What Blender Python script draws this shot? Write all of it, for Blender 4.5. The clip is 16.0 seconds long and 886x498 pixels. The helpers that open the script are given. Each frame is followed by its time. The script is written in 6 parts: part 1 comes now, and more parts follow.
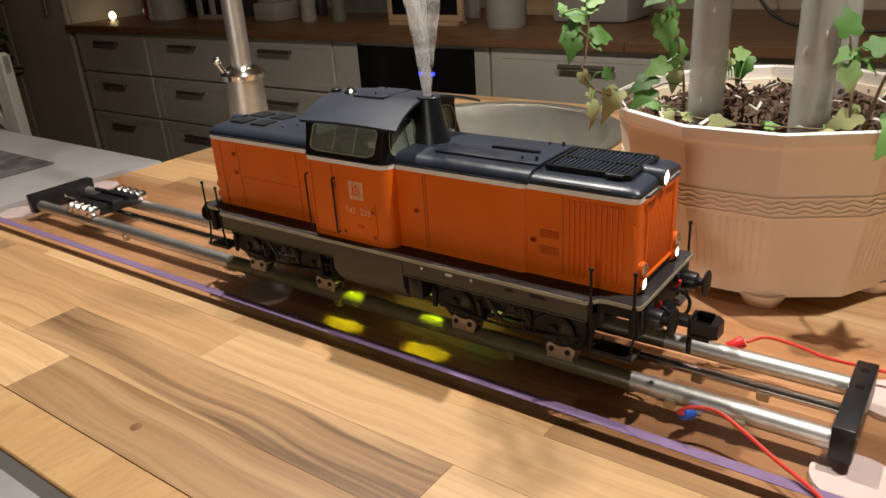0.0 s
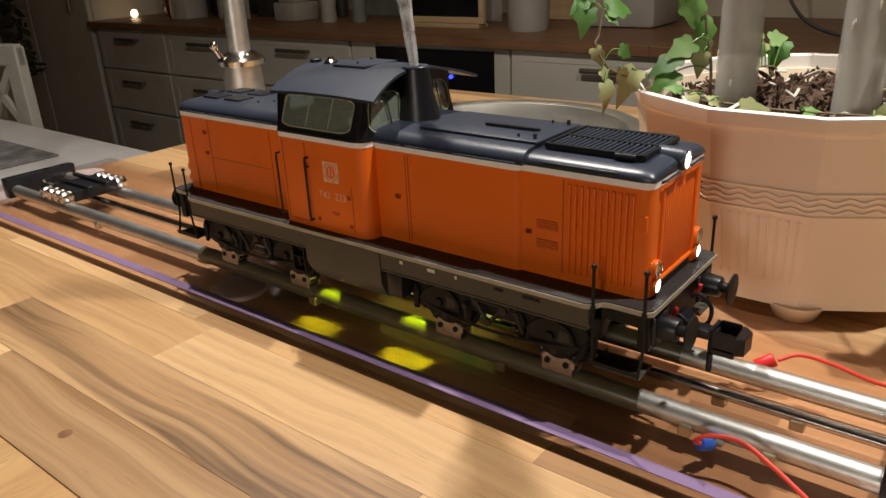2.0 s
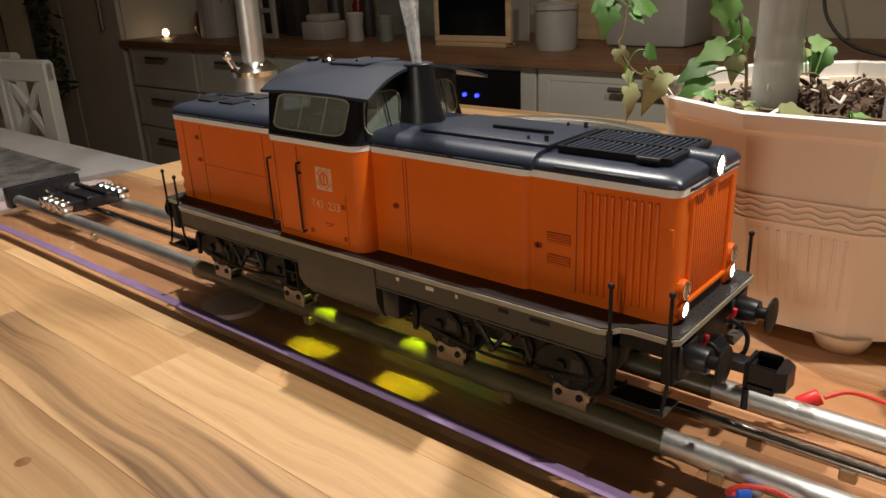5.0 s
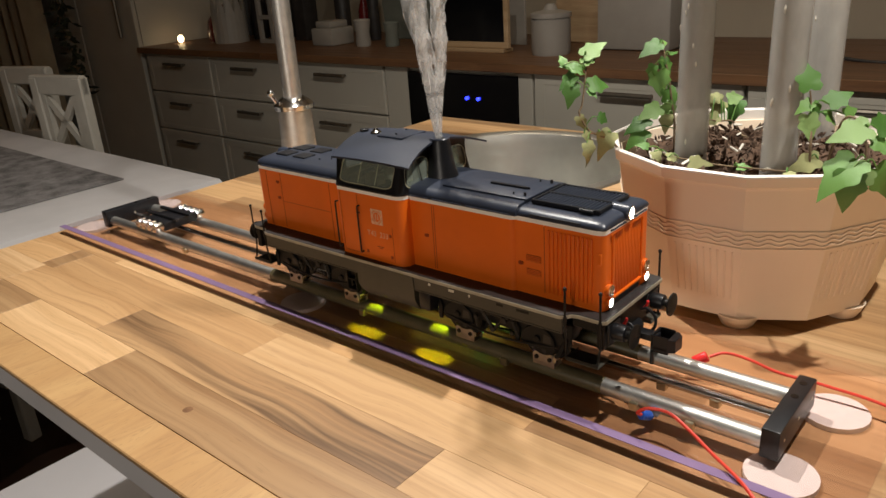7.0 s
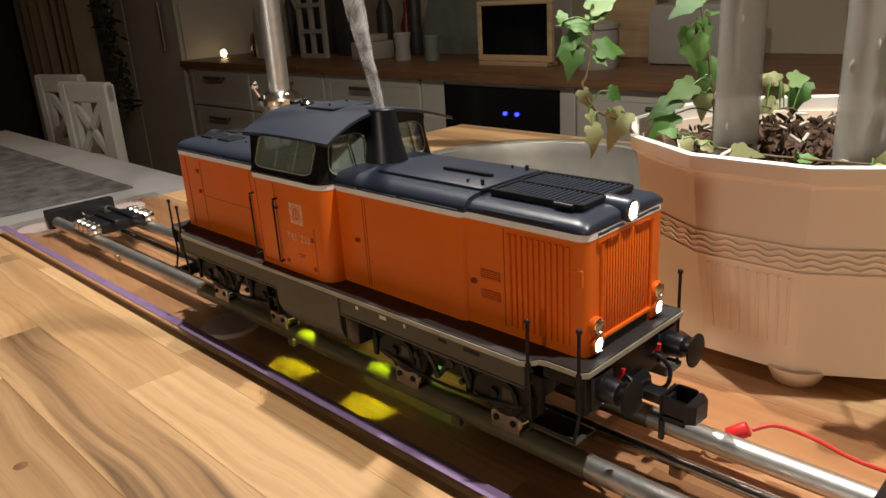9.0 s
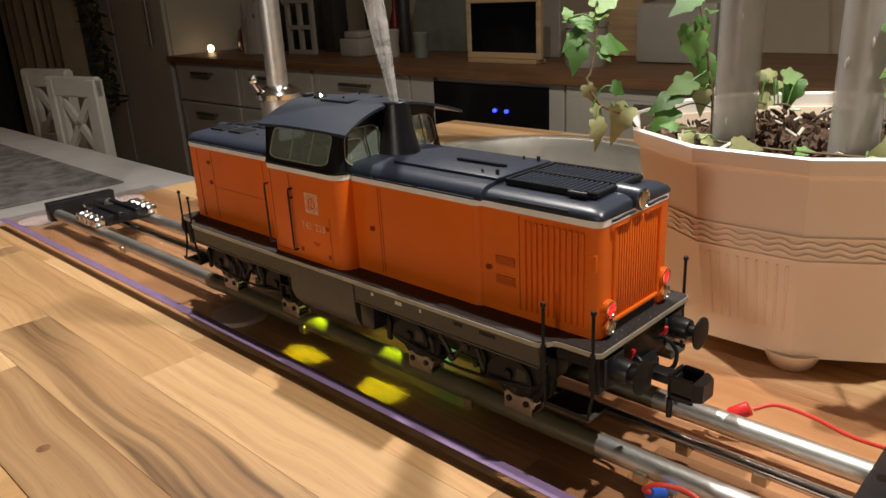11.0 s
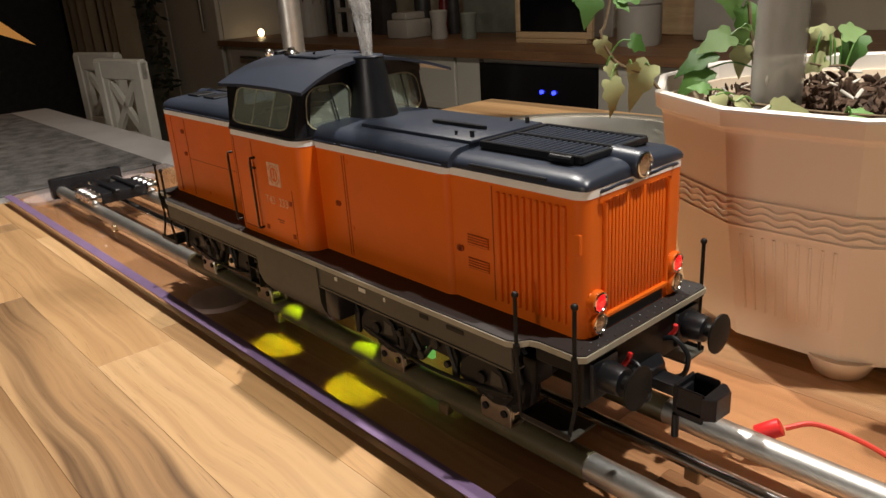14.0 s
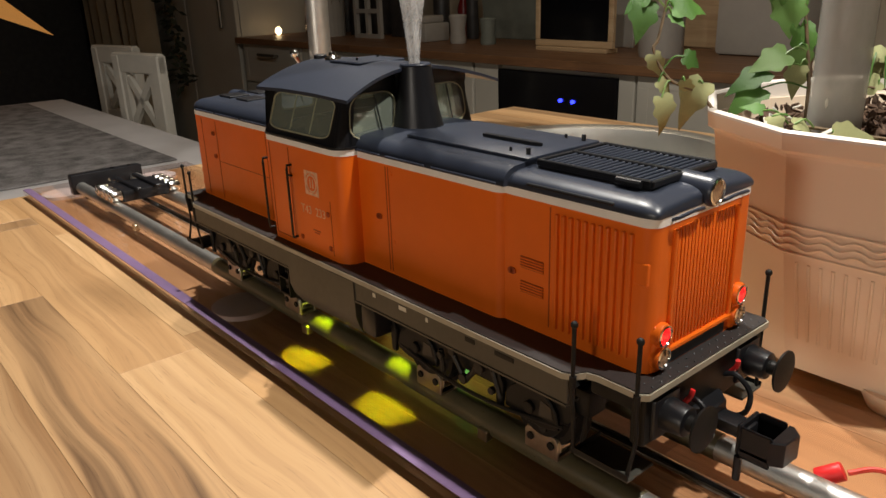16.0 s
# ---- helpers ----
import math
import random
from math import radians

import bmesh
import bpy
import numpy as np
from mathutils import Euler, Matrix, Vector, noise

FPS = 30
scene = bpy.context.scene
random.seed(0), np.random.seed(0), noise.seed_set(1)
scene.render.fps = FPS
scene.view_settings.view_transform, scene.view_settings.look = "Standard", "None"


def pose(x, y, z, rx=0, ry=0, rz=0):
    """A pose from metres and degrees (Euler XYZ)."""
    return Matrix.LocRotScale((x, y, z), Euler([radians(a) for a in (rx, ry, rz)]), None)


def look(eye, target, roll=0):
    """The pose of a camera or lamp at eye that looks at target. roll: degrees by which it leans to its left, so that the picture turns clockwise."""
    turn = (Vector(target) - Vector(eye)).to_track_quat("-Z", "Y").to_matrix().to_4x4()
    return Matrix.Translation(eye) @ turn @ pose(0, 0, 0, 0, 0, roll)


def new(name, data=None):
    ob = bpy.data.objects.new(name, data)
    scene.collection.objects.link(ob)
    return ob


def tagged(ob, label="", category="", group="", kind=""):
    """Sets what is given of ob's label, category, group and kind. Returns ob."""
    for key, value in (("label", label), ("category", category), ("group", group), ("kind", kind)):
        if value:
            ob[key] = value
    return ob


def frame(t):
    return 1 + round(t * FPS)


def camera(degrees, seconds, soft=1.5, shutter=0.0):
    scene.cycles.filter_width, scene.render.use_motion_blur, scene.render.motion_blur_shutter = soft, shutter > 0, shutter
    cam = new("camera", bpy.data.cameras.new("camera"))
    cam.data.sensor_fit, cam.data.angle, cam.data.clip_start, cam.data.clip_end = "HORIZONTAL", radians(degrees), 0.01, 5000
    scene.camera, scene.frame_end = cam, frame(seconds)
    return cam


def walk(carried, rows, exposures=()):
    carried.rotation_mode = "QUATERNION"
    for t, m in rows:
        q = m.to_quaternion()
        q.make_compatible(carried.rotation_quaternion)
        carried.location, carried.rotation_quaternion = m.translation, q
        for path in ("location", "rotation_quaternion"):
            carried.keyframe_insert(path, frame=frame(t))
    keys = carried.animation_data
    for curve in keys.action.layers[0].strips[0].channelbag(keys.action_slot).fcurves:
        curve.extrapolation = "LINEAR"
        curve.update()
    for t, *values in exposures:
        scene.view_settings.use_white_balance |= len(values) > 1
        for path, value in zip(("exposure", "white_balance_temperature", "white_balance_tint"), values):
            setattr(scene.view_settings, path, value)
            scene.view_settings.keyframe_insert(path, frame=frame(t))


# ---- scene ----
cam = camera(61.3, 16.0)
PATH = [
    (0, (0.281, -0.345, 0.232), (-0.834, 1.12, -0.548), -3.8),
    (0.5, (0.26, -0.328, 0.221), (-0.864, 1.125, -0.569), -3.7),
    (1, (0.25, -0.32, 0.215), (-0.889, 1.125, -0.567), -3.8),
    (1.5, (0.26, -0.303, 0.207), (-0.883, 1.148, -0.561), -3.6),
    (2, (0.266, -0.296, 0.201), (-0.898, 1.146, -0.551), -2.7),
    (2.5, (0.257, -0.276, 0.188), (-0.937, 1.151, -0.546), -2.1),
    (3, (0.242, -0.257, 0.177), (-0.956, 1.173, -0.543), -2.1),
    (3.5, (0.237, -0.25, 0.172), (-0.965, 1.181, -0.54), -2.5),
    (4, (0.242, -0.251, 0.172), (-0.969, 1.177, -0.531), -2.6),
    (4.5, (0.246, -0.254, 0.174), (-0.975, 1.169, -0.522), -2.7),
    (5, (0.254, -0.263, 0.184), (-0.979, 1.151, -0.51), -2.6),
    (5.2, (0.27, -0.285, 0.218), (-0.969, 1.122, -0.477), -2.3),
    (7.3, (0.347, -0.379, 0.26), (-0.894, 1.011, -0.468), -4.3),
    (7.5, (0.347, -0.376, 0.257), (-0.904, 1.008, -0.463), -4.3),
    (8, (0.343, -0.342, 0.245), (-0.947, 1.031, -0.427), -3.5),
    (8.5, (0.314, -0.262, 0.21), (-1.013, 1.085, -0.44), -2.9),
    (9, (0.304, -0.246, 0.199), (-1.049, 1.074, -0.454), -3.5),
    (9.2, (0.304, -0.246, 0.199), (-1.051, 1.066, -0.466), -3.6),
    (11.5, (0.303, -0.275, 0.2), (-1.008, 1.085, -0.457), -2.7),
    (12, (0.303, -0.282, 0.204), (-1.003, 1.085, -0.448), -2.5),
    (12.5, (0.307, -0.256, 0.197), (-1.026, 1.09, -0.444), -3.5),
    (13, (0.307, -0.203, 0.176), (-1.071, 1.09, -0.479), -4.2),
    (13.5, (0.292, -0.201, 0.173), (-1.119, 1.04, -0.511), -4.0),
    (14, (0.292, -0.205, 0.176), (-1.128, 1.026, -0.508), -3.8),
    (14.5, (0.287, -0.194, 0.169), (-1.142, 1.025, -0.518), -3.5),
    (15, (0.284, -0.184, 0.17), (-1.155, 1.021, -0.522), -3.3),
    (15.5, (0.274, -0.195, 0.175), (-1.167, 1.012, -0.509), -2.4),
    (16, (0.271, -0.207, 0.178), (-1.162, 1.014, -0.497), -1.9),
]
walk(cam, [(t, look(eye, target, roll)) for t, eye, target, roll in PATH])

# ---- world and lamps ----
world = bpy.data.worlds.new("room_air")
scene.world = world
world.use_nodes = True
world.node_tree.nodes["Background"].inputs[0].default_value = (1.0, 0.82, 0.62, 1)
world.node_tree.nodes["Background"].inputs[1].default_value = 0.015
scene.view_settings.exposure = 0.0


def ceiling_lamp(name, place, aim, watts, size, colour, spread=180):
    data = bpy.data.lights.new(name, "AREA")
    data.shape, data.size, data.energy, data.color, data.spread = "DISK", size, watts, colour, radians(spread)
    ob = new(name, data)
    ob.matrix_world = look(place, aim)
    return ob


ceiling_lamp("lamp_over_island", (0.40, 0.12, 0.90), (0.30, 0.05, 0), 8.6, 0.022, (1.0, 0.95, 0.87))
ceiling_lamp("lamp_over_island", (-0.22, 0.14, 0.90), (-0.22, 0.05, 0), 9.6, 0.022, (1.0, 0.95, 0.87))
ceiling_lamp("lamp_behind_camera", (0.6, -2.4, 0.42), (0.0, 0.0, 0.06), 1.45, 0.40, (1.0, 0.90, 0.78), 70)
ceiling_lamp("lamp_over_dining", (-1.7, -0.2, 0.75), (-1.7, -0.2, 0), 0.65, 0.25, (1.0, 0.88, 0.76), 110)
ceiling_lamp("lamp_over_counter", (-0.9, 0.95, 1.42), (-0.9, 1.3, -0.3), 1.9, 0.25, (1.0, 0.80, 0.56))

# ---- materials ----


class Nodes:
    """A small helper that builds a node material."""

    def __init__(self, name):
        self.mat = bpy.data.materials.new(name)
        self.mat.use_nodes = True
        self.tree = self.mat.node_tree
        self.bsdf = self.tree.nodes["Principled BSDF"]
        self.out = self.tree.nodes["Material Output"]

    def add(self, kind, **values):
        node = self.tree.nodes.new(kind)
        for key, value in values.items():
            node.inputs[key].default_value = value
        return node

    def link(self, a, b):
        self.tree.links.new(a, b)

    def coords(self, scale=(1, 1, 1), shift_by_random=False):
        tc = self.add("ShaderNodeTexCoord")
        mp = self.add("ShaderNodeMapping")
        mp.inputs["Scale"].default_value = scale
        self.link(tc.outputs["Object"], mp.inputs["Vector"])
        if shift_by_random:
            info = self.add("ShaderNodeObjectInfo")
            mul = self.add("ShaderNodeMath")
            mul.operation = "MULTIPLY"
            mul.inputs[1].default_value = 37.0
            self.link(info.outputs["Random"], mul.inputs[0])
            comb = self.add("ShaderNodeCombineXYZ")
            for k in range(3):
                self.link(mul.outputs[0], comb.inputs[k])
            self.link(comb.outputs[0], mp.inputs["Location"])
        return mp.outputs[0]

    def noise(self, vec, scale, detail=4.0, rough=0.55, distort=0.0):
        n = self.add("ShaderNodeTexNoise")
        n.inputs["Scale"].default_value, n.inputs["Detail"].default_value = scale, detail
        n.inputs["Roughness"].default_value, n.inputs["Distortion"].default_value = rough, distort
        self.link(vec, n.inputs["Vector"])
        return n.outputs["Fac"]

    def ramp(self, fac, stops):
        r = self.add("ShaderNodeValToRGB")
        el = r.color_ramp.elements
        while len(el) < len(stops):
            el.new(0.5)
        for e, (p, c) in zip(el, stops):
            e.position, e.color = p, (*c, 1) if len(c) == 3 else c
        self.link(fac, r.inputs[0])
        return r.outputs[0]

    def mix(self, fac, a, b, blend="MIX"):
        m = self.add("ShaderNodeMix")
        m.data_type, m.blend_type = "RGBA", blend
        for src, slot in ((fac, 0), (a, 6), (b, 7)):
            if isinstance(src, (int, float)):
                m.inputs[slot].default_value = src
            elif isinstance(src, tuple):
                m.inputs[slot].default_value = (*src, 1)
            else:
                self.link(src, m.inputs[slot])
        return m.outputs[2]

    def bump(self, height, strength=0.2, distance=0.001):
        b = self.add("ShaderNodeBump")
        b.inputs["Strength"].default_value, b.inputs["Distance"].default_value = strength, distance
        self.link(height, b.inputs["Height"])
        self.link(b.outputs[0], self.bsdf.inputs["Normal"])

    def set(self, **values):
        for key, value in values.items():
            self.bsdf.inputs[key.replace("_", " ")].default_value = value
        return self


def painted(name, colour, rough=0.45, vary=0.12, scale=60, dust_or_light=None, metallic=0.0, bump=0.05, spec=0.5, uneven=1.0):
    """Paint or plastic with slight unevenness at two scales."""
    n = Nodes(name)
    v = n.coords()
    big, fine = n.noise(v, scale, 3), n.noise(v, scale * 9, 4, 0.65)
    dark = tuple(c * (1 - vary) for c in colour)
    light = tuple(min(1, c * (1 + vary)) for c in colour)
    col = n.ramp(big, [(0.3, dark), (0.7, light)])
    if dust_or_light:
        col = n.mix(n.ramp(fine, [(0.5, (0, 0, 0)), (0.75, (0.6, 0.6, 0.6))]), col, dust_or_light)
    n.link(col, n.bsdf.inputs["Base Color"])
    r = n.add("ShaderNodeMapRange")
    r.inputs["To Min"].default_value, r.inputs["To Max"].default_value = max(0.02, rough - 0.1 * uneven), min(1, rough + 0.12 * uneven)
    n.link(fine, r.inputs["Value"])
    n.link(r.outputs[0], n.bsdf.inputs["Roughness"])
    n.set(Metallic=metallic, **{"Specular_IOR_Level": spec})
    if bump:
        n.bump(fine, bump, 0.0004)
    return n.mat


def lit(name, colour, strength):
    n = Nodes(name)
    n.set(Base_Color=(*colour, 1), Emission_Color=(*colour, 1), Emission_Strength=strength, Roughness=0.3)
    return n.mat


def clear(name, colour=(1, 1, 1), rough=0.02, alpha=0.12, inside_light=0.0):
    """Thin clear glass: mostly see-through, with a glossy skin."""
    n = Nodes(name)
    see = n.add("ShaderNodeBsdfTransparent")
    see.inputs[0].default_value = (*colour, 1)
    gloss = n.add("ShaderNodeBsdfGlossy")
    gloss.inputs["Roughness"].default_value = rough
    lw = n.add("ShaderNodeLayerWeight")
    lw.inputs[0].default_value = 0.5
    power = n.add("ShaderNodeMath")
    power.operation = "POWER"
    power.inputs[1].default_value = 5.0
    n.link(lw.outputs["Facing"], power.inputs[0])
    add = n.add("ShaderNodeMath")
    add.operation, add.use_clamp = "MULTIPLY_ADD", True
    add.inputs[1].default_value, add.inputs[2].default_value = 0.8, 0.035 + alpha * 0.2
    n.link(power.outputs[0], add.inputs[0])
    m = n.add("ShaderNodeMixShader")
    n.link(add.outputs[0], m.inputs[0])
    n.link(see.outputs[0], m.inputs[1])
    n.link(gloss.outputs[0], m.inputs[2])
    n.link(m.outputs[0], n.out.inputs["Surface"])
    if inside_light:
        # a pale green film that puts the lit cab interior into the glazing
        dust_or_light = n.add("ShaderNodeBsdfDiffuse")
        dust_or_light.inputs[0].default_value = (0.52, 0.58, 0.48, 1)
        film = n.add("ShaderNodeMixShader")
        film.inputs[0].default_value = inside_light
        n.link(m.outputs[0], film.inputs[1])
        n.link(dust_or_light.outputs[0], film.inputs[2])
        n.link(film.outputs[0], n.out.inputs["Surface"])
    return n.mat


def wood(name, pale, mid, dark, along=(1.0, 1.0, 1.0), rough=0.38, random_shift=True, heart=0.62):
    """Oiled wood: wavy long grain, fine lines and pores, darker heart figure, tone that differs from stave to stave."""
    n = Nodes(name)
    v = n.coords(along, random_shift)

    def scaled(vec, k):
        m = n.add("ShaderNodeMapping")
        m.inputs["Scale"].default_value = k
        n.link(vec, m.inputs["Vector"])
        return m.outputs[0]

    bend = n.add("ShaderNodeMapRange")
    bend.inputs["To Min"].default_value, bend.inputs["To Max"].default_value = -0.022, 0.022
    n.link(n.noise(scaled(v, (4.5, 13, 13)), 1.0, 2, 0.5), bend.inputs["Value"])
    shift = n.add("ShaderNodeCombineXYZ")
    n.link(bend.outputs[0], shift.inputs[1])
    added = n.add("ShaderNodeVectorMath")
    n.link(v, added.inputs[0])
    n.link(shift.outputs[0], added.inputs[1])
    w = added.outputs[0]
    bands = n.noise(scaled(w, (1.5, 48, 48)), 1.0, 3, 0.55)
    lines = n.noise(scaled(w, (3.0, 250, 250)), 1.0, 3, 0.6)
    pores = n.noise(scaled(w, (55, 1500, 1500)), 1.0, 1, 0.5)
    core = n.noise(scaled(w, (1.3, 17, 17)), 1.0, 2, 0.5)
    col = n.ramp(bands, [(0.34, pale), (0.64, mid)])
    col = n.mix(n.ramp(lines, [(0.46, (0, 0, 0)), (0.72, (0.55, 0.55, 0.55))]), col, tuple(0.55 * a + 0.45 * b for a, b in zip(dark, mid)))
    # heart wood: broad dark figure cut by the same lines
    zone = n.ramp(core, [(heart, (0, 0, 0)), (heart + 0.09, (1, 1, 1))])
    veins = n.ramp(bands, [(0.40, (0.12, 0.12, 0.12)), (0.52, (0.85, 0.85, 0.85)), (0.60, (0.30, 0.30, 0.30)), (0.68, (0.95, 0.95, 0.95))])
    col = n.mix(n.mix(1.0, zone, veins, "MULTIPLY"), col, dark)
    info = n.add("ShaderNodeObjectInfo")
    tone = n.ramp(info.outputs["Random"], [(0.0, (0.84, 0.81, 0.78)), (0.5, (1.0, 0.98, 0.95)), (1.0, (1.10, 1.08, 1.03))])
    col = n.mix(1.0, col, tone, "MULTIPLY")
    col = n.mix(n.ramp(pores, [(0.63, (0, 0, 0)), (0.76, (0.34, 0.34, 0.34))]), col, tuple(0.6 * c for c in dark))
    n.link(col, n.bsdf.inputs["Base Color"])
    r = n.add("ShaderNodeMapRange")
    r.inputs["To Min"].default_value, r.inputs["To Max"].default_value = rough - 0.08, rough + 0.15
    n.link(lines, r.inputs["Value"])
    n.link(r.outputs[0], n.bsdf.inputs["Roughness"])
    n.bump(lines, 0.08, 0.0003)
    return n.mat


STAVES = [wood("pale_acacia", (0.66, 0.442, 0.245), (0.50, 0.31, 0.152), (0.27, 0.14, 0.06), heart=0.70),
          wood("honey_acacia", (0.61, 0.385, 0.195), (0.45, 0.263, 0.122), (0.20, 0.10, 0.045), heart=0.64),
          wood("brown_acacia", (0.47, 0.30, 0.155), (0.33, 0.185, 0.085), (0.13, 0.068, 0.032), heart=0.60),
          wood("figured_acacia", (0.58, 0.37, 0.19), (0.43, 0.25, 0.12), (0.085, 0.044, 0.022), heart=0.40)]
LIPPING = wood("edge_grain", (0.56, 0.36, 0.17), (0.46, 0.27, 0.12), (0.28, 0.15, 0.07), along=(12, 0.15, 1))
COUNTER = wood("dark_counter_wood", (0.22, 0.11, 0.05), (0.14, 0.065, 0.03), (0.06, 0.03, 0.015), along=(1, 1, 1), rough=0.4)
FRAME_WOOD = wood("pale_frame_wood", (0.55, 0.40, 0.24), (0.45, 0.31, 0.18), (0.3, 0.2, 0.1), along=(1, 1, 1))
ORANGE = painted("orange_paint", (0.78, 0.145, 0.008), 0.38, 0.06, 30, bump=0.008, spec=0.35)
ORANGE_DARK = painted("orange_groove", (0.34, 0.045, 0.004), 0.6, 0.1, 60)
NAVY = painted("blue_black_roof_paint", (0.024, 0.030, 0.047), 0.36, 0.08, 30, bump=0.0, spec=0.6, uneven=0.15)
BLACK = painted("black_plastic", (0.010, 0.010, 0.012), 0.36, 0.2, 120, bump=0.02, spec=0.4)
MATT = painted("matt_black_metal", (0.008, 0.0075, 0.007), 0.5, 0.3, 150, dust_or_light=(0.022, 0.02, 0.017), bump=0.15, spec=0.22)
GREY = painted("grey_frame_paint", (0.046, 0.043, 0.034), 0.45, 0.1, 50, bump=0.05)
PALE_GREY = painted("worn_pale_grey_edge", (0.34, 0.31, 0.24), 0.45, 0.15, 90)
DECK = painted("dark_brown_deck", (0.018, 0.014, 0.013), 0.6, 0.2, 120, bump=0.2)
WHITE_LINE = painted("white_lining", (0.84, 0.83, 0.81), 0.5, 0.06, 90)
FADED = painted("faded_white_print", (0.74, 0.42, 0.26), 0.6, 0.2, 400)
PLATE_PRINT = painted("pale_print", (0.6, 0.58, 0.5), 0.6, 0.1, 400)
STEEL = painted("brushed_steel_tube", (0.66, 0.65, 0.62), 0.42, 0.1, 80, metallic=1.0, bump=0.05)
CHROME = painted("chrome", (0.75, 0.74, 0.72), 0.12, 0.04, 50, metallic=1.0, bump=0.0)
NICKEL = painted("nickel_plate", (0.43, 0.39, 0.32), 0.32, 0.15, 200, metallic=1.0)
BRASS = painted("brassy_clip", (0.62, 0.54, 0.38), 0.35, 0.15, 200, metallic=1.0)
SINK = painted("satin_sink_steel", (0.66, 0.65, 0.60), 0.42, 0.12, 14, metallic=1.0, bump=0.03)
ALU = painted("dull_aluminium_tube", (0.52, 0.52, 0.51), 0.34, 0.16, 30, metallic=1.0, dust_or_light=(0.75, 0.74, 0.7), bump=0.1)
PINK = painted("pale_peach_glazed_plastic", (0.86, 0.70, 0.53), 0.32, 0.03, 14, bump=0.02)
RIM = painted("white_pot_rim", (0.80, 0.74, 0.67), 0.35, 0.04, 20)
SOIL = painted("dark_potting_soil", (0.060, 0.032, 0.018), 0.95, 0.5, 160, dust_or_light=(0.26, 0.15, 0.08), bump=0.8)
BARK = painted("ivy_stem", (0.16, 0.11, 0.06), 0.8, 0.3, 150)
CHIP = painted("white_chip", (0.62, 0.58, 0.50), 0.7, 0.25, 150)
FELT = painted("white_felt", (0.74, 0.70, 0.67), 0.95, 0.05, 200, bump=0.5)
PURPLE = painted("purple_tape", (0.20, 0.13, 0.245), 0.4, 0.1, 80)
WHITE = painted("white_cabinet_paint", (0.52, 0.48, 0.40), 0.45, 0.04, 6, bump=0.02)
WHITE_BRIGHT = painted("white_lacquer", (0.80, 0.78, 0.80), 0.4, 0.03, 6, bump=0.02)
PLASTER = painted("beige_plaster", (0.42, 0.36, 0.27), 0.9, 0.06, 5, bump=0.15)
CEILING = painted("white_ceiling", (0.72, 0.68, 0.62), 0.9, 0.03, 5)
FLOOR = painted("dark_floor_boards", (0.06, 0.028, 0.016), 0.4, 0.3, 8)
HANDLE = painted("dull_handle_metal", (0.22, 0.19, 0.15), 0.4, 0.1, 60, metallic=0.8)
GLOSS_BLACK = painted("black_glass_front", (0.004, 0.004, 0.005), 0.12, 0.1, 20, bump=0.0)
CLOTH = painted("white_table_cloth", (0.62, 0.60, 0.60), 0.95, 0.05, 12, bump=0.3)
RUNNER = painted("grey_patterned_runner", (0.20, 0.19, 0.19), 0.95, 0.55, 26, dust_or_light=(0.42, 0.40, 0.38), bump=0.3)
CHAIR = painted("white_chair_paint", (0.60, 0.57, 0.50), 0.5, 0.06, 20)
CURTAIN = painted("beige_curtain", (0.36, 0.29, 0.19), 0.9, 0.08, 10, bump=0.3)
GARLAND = painted("dry_garland", (0.035, 0.04, 0.02), 0.9, 0.5, 60)
RED_WIRE = painted("red_cable_sleeve", (0.62, 0.045, 0.025), 0.4, 0.08, 90)
RED_PLUG = painted("red_plug", (0.66, 0.02, 0.02), 0.4, 0.08, 90)
BLUE_PLUG = painted("blue_plug", (0.02, 0.09, 0.45), 0.4, 0.1, 90)
RED_ENAMEL = painted("red_enamel", (0.13, 0.008, 0.008), 0.25, 0.1, 20)
CERAMIC = painted("off_white_ceramic", (0.34, 0.31, 0.27), 0.4, 0.05, 20)
GREEN_BOARD = painted("grey_green_board", (0.16, 0.17, 0.14), 0.6, 0.15, 20)
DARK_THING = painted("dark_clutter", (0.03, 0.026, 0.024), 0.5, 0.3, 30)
SPONGE = painted("grey_dishcloth", (0.09, 0.095, 0.10), 0.95, 0.4, 120, bump=0.6)
INTERIOR = painted("pale_green_cab_interior", (0.55, 0.60, 0.48), 0.6, 0.1, 90)
CREAM_FRAME = painted("cream_window_frame", (0.42, 0.40, 0.27), 0.4, 0.05, 100)
SHADE = lit("glowing_paper_star", (0.55, 0.24, 0.06), 0.55)
PANE = clear("cab_glass", (0.93, 0.97, 0.93), inside_light=0.17)
KNOT = painted("brown_knot", (0.16, 0.075, 0.03), 0.5, 0.3, 200)
LENS = clear("lamp_lens", (0.97, 0.97, 0.95), 0.05, 0.2)
ACRYL = clear("clear_acrylic_sheet", (0.985, 0.940, 0.935), 0.02, 0.02)
SLEEVE = painted("dull_olive_sleeve", (0.11, 0.093, 0.050), 0.3, 0.15, 80)
# acrylic that only catches lamplight: that light is put in as emission
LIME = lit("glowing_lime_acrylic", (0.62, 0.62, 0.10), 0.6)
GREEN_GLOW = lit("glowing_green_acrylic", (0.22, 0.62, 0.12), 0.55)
LAMP_WHITE = lit("lit_white_bulb", (1.0, 1.0, 0.92), 14.0)
LAMP_RED = lit("lit_red_bulb", (1.0, 0.006, 0.010), 2.2)
LAMP_OFF = painted("unlit_reflector", (0.52, 0.36, 0.26), 0.2, 0.2, 300, metallic=0.6, bump=0.3)
BLUE_LED = lit("lit_blue_led", (0.02, 0.03, 1.0), 6.0)
CANDLE = lit("lit_warm_bulb", (1.0, 0.72, 0.38), 6.0)


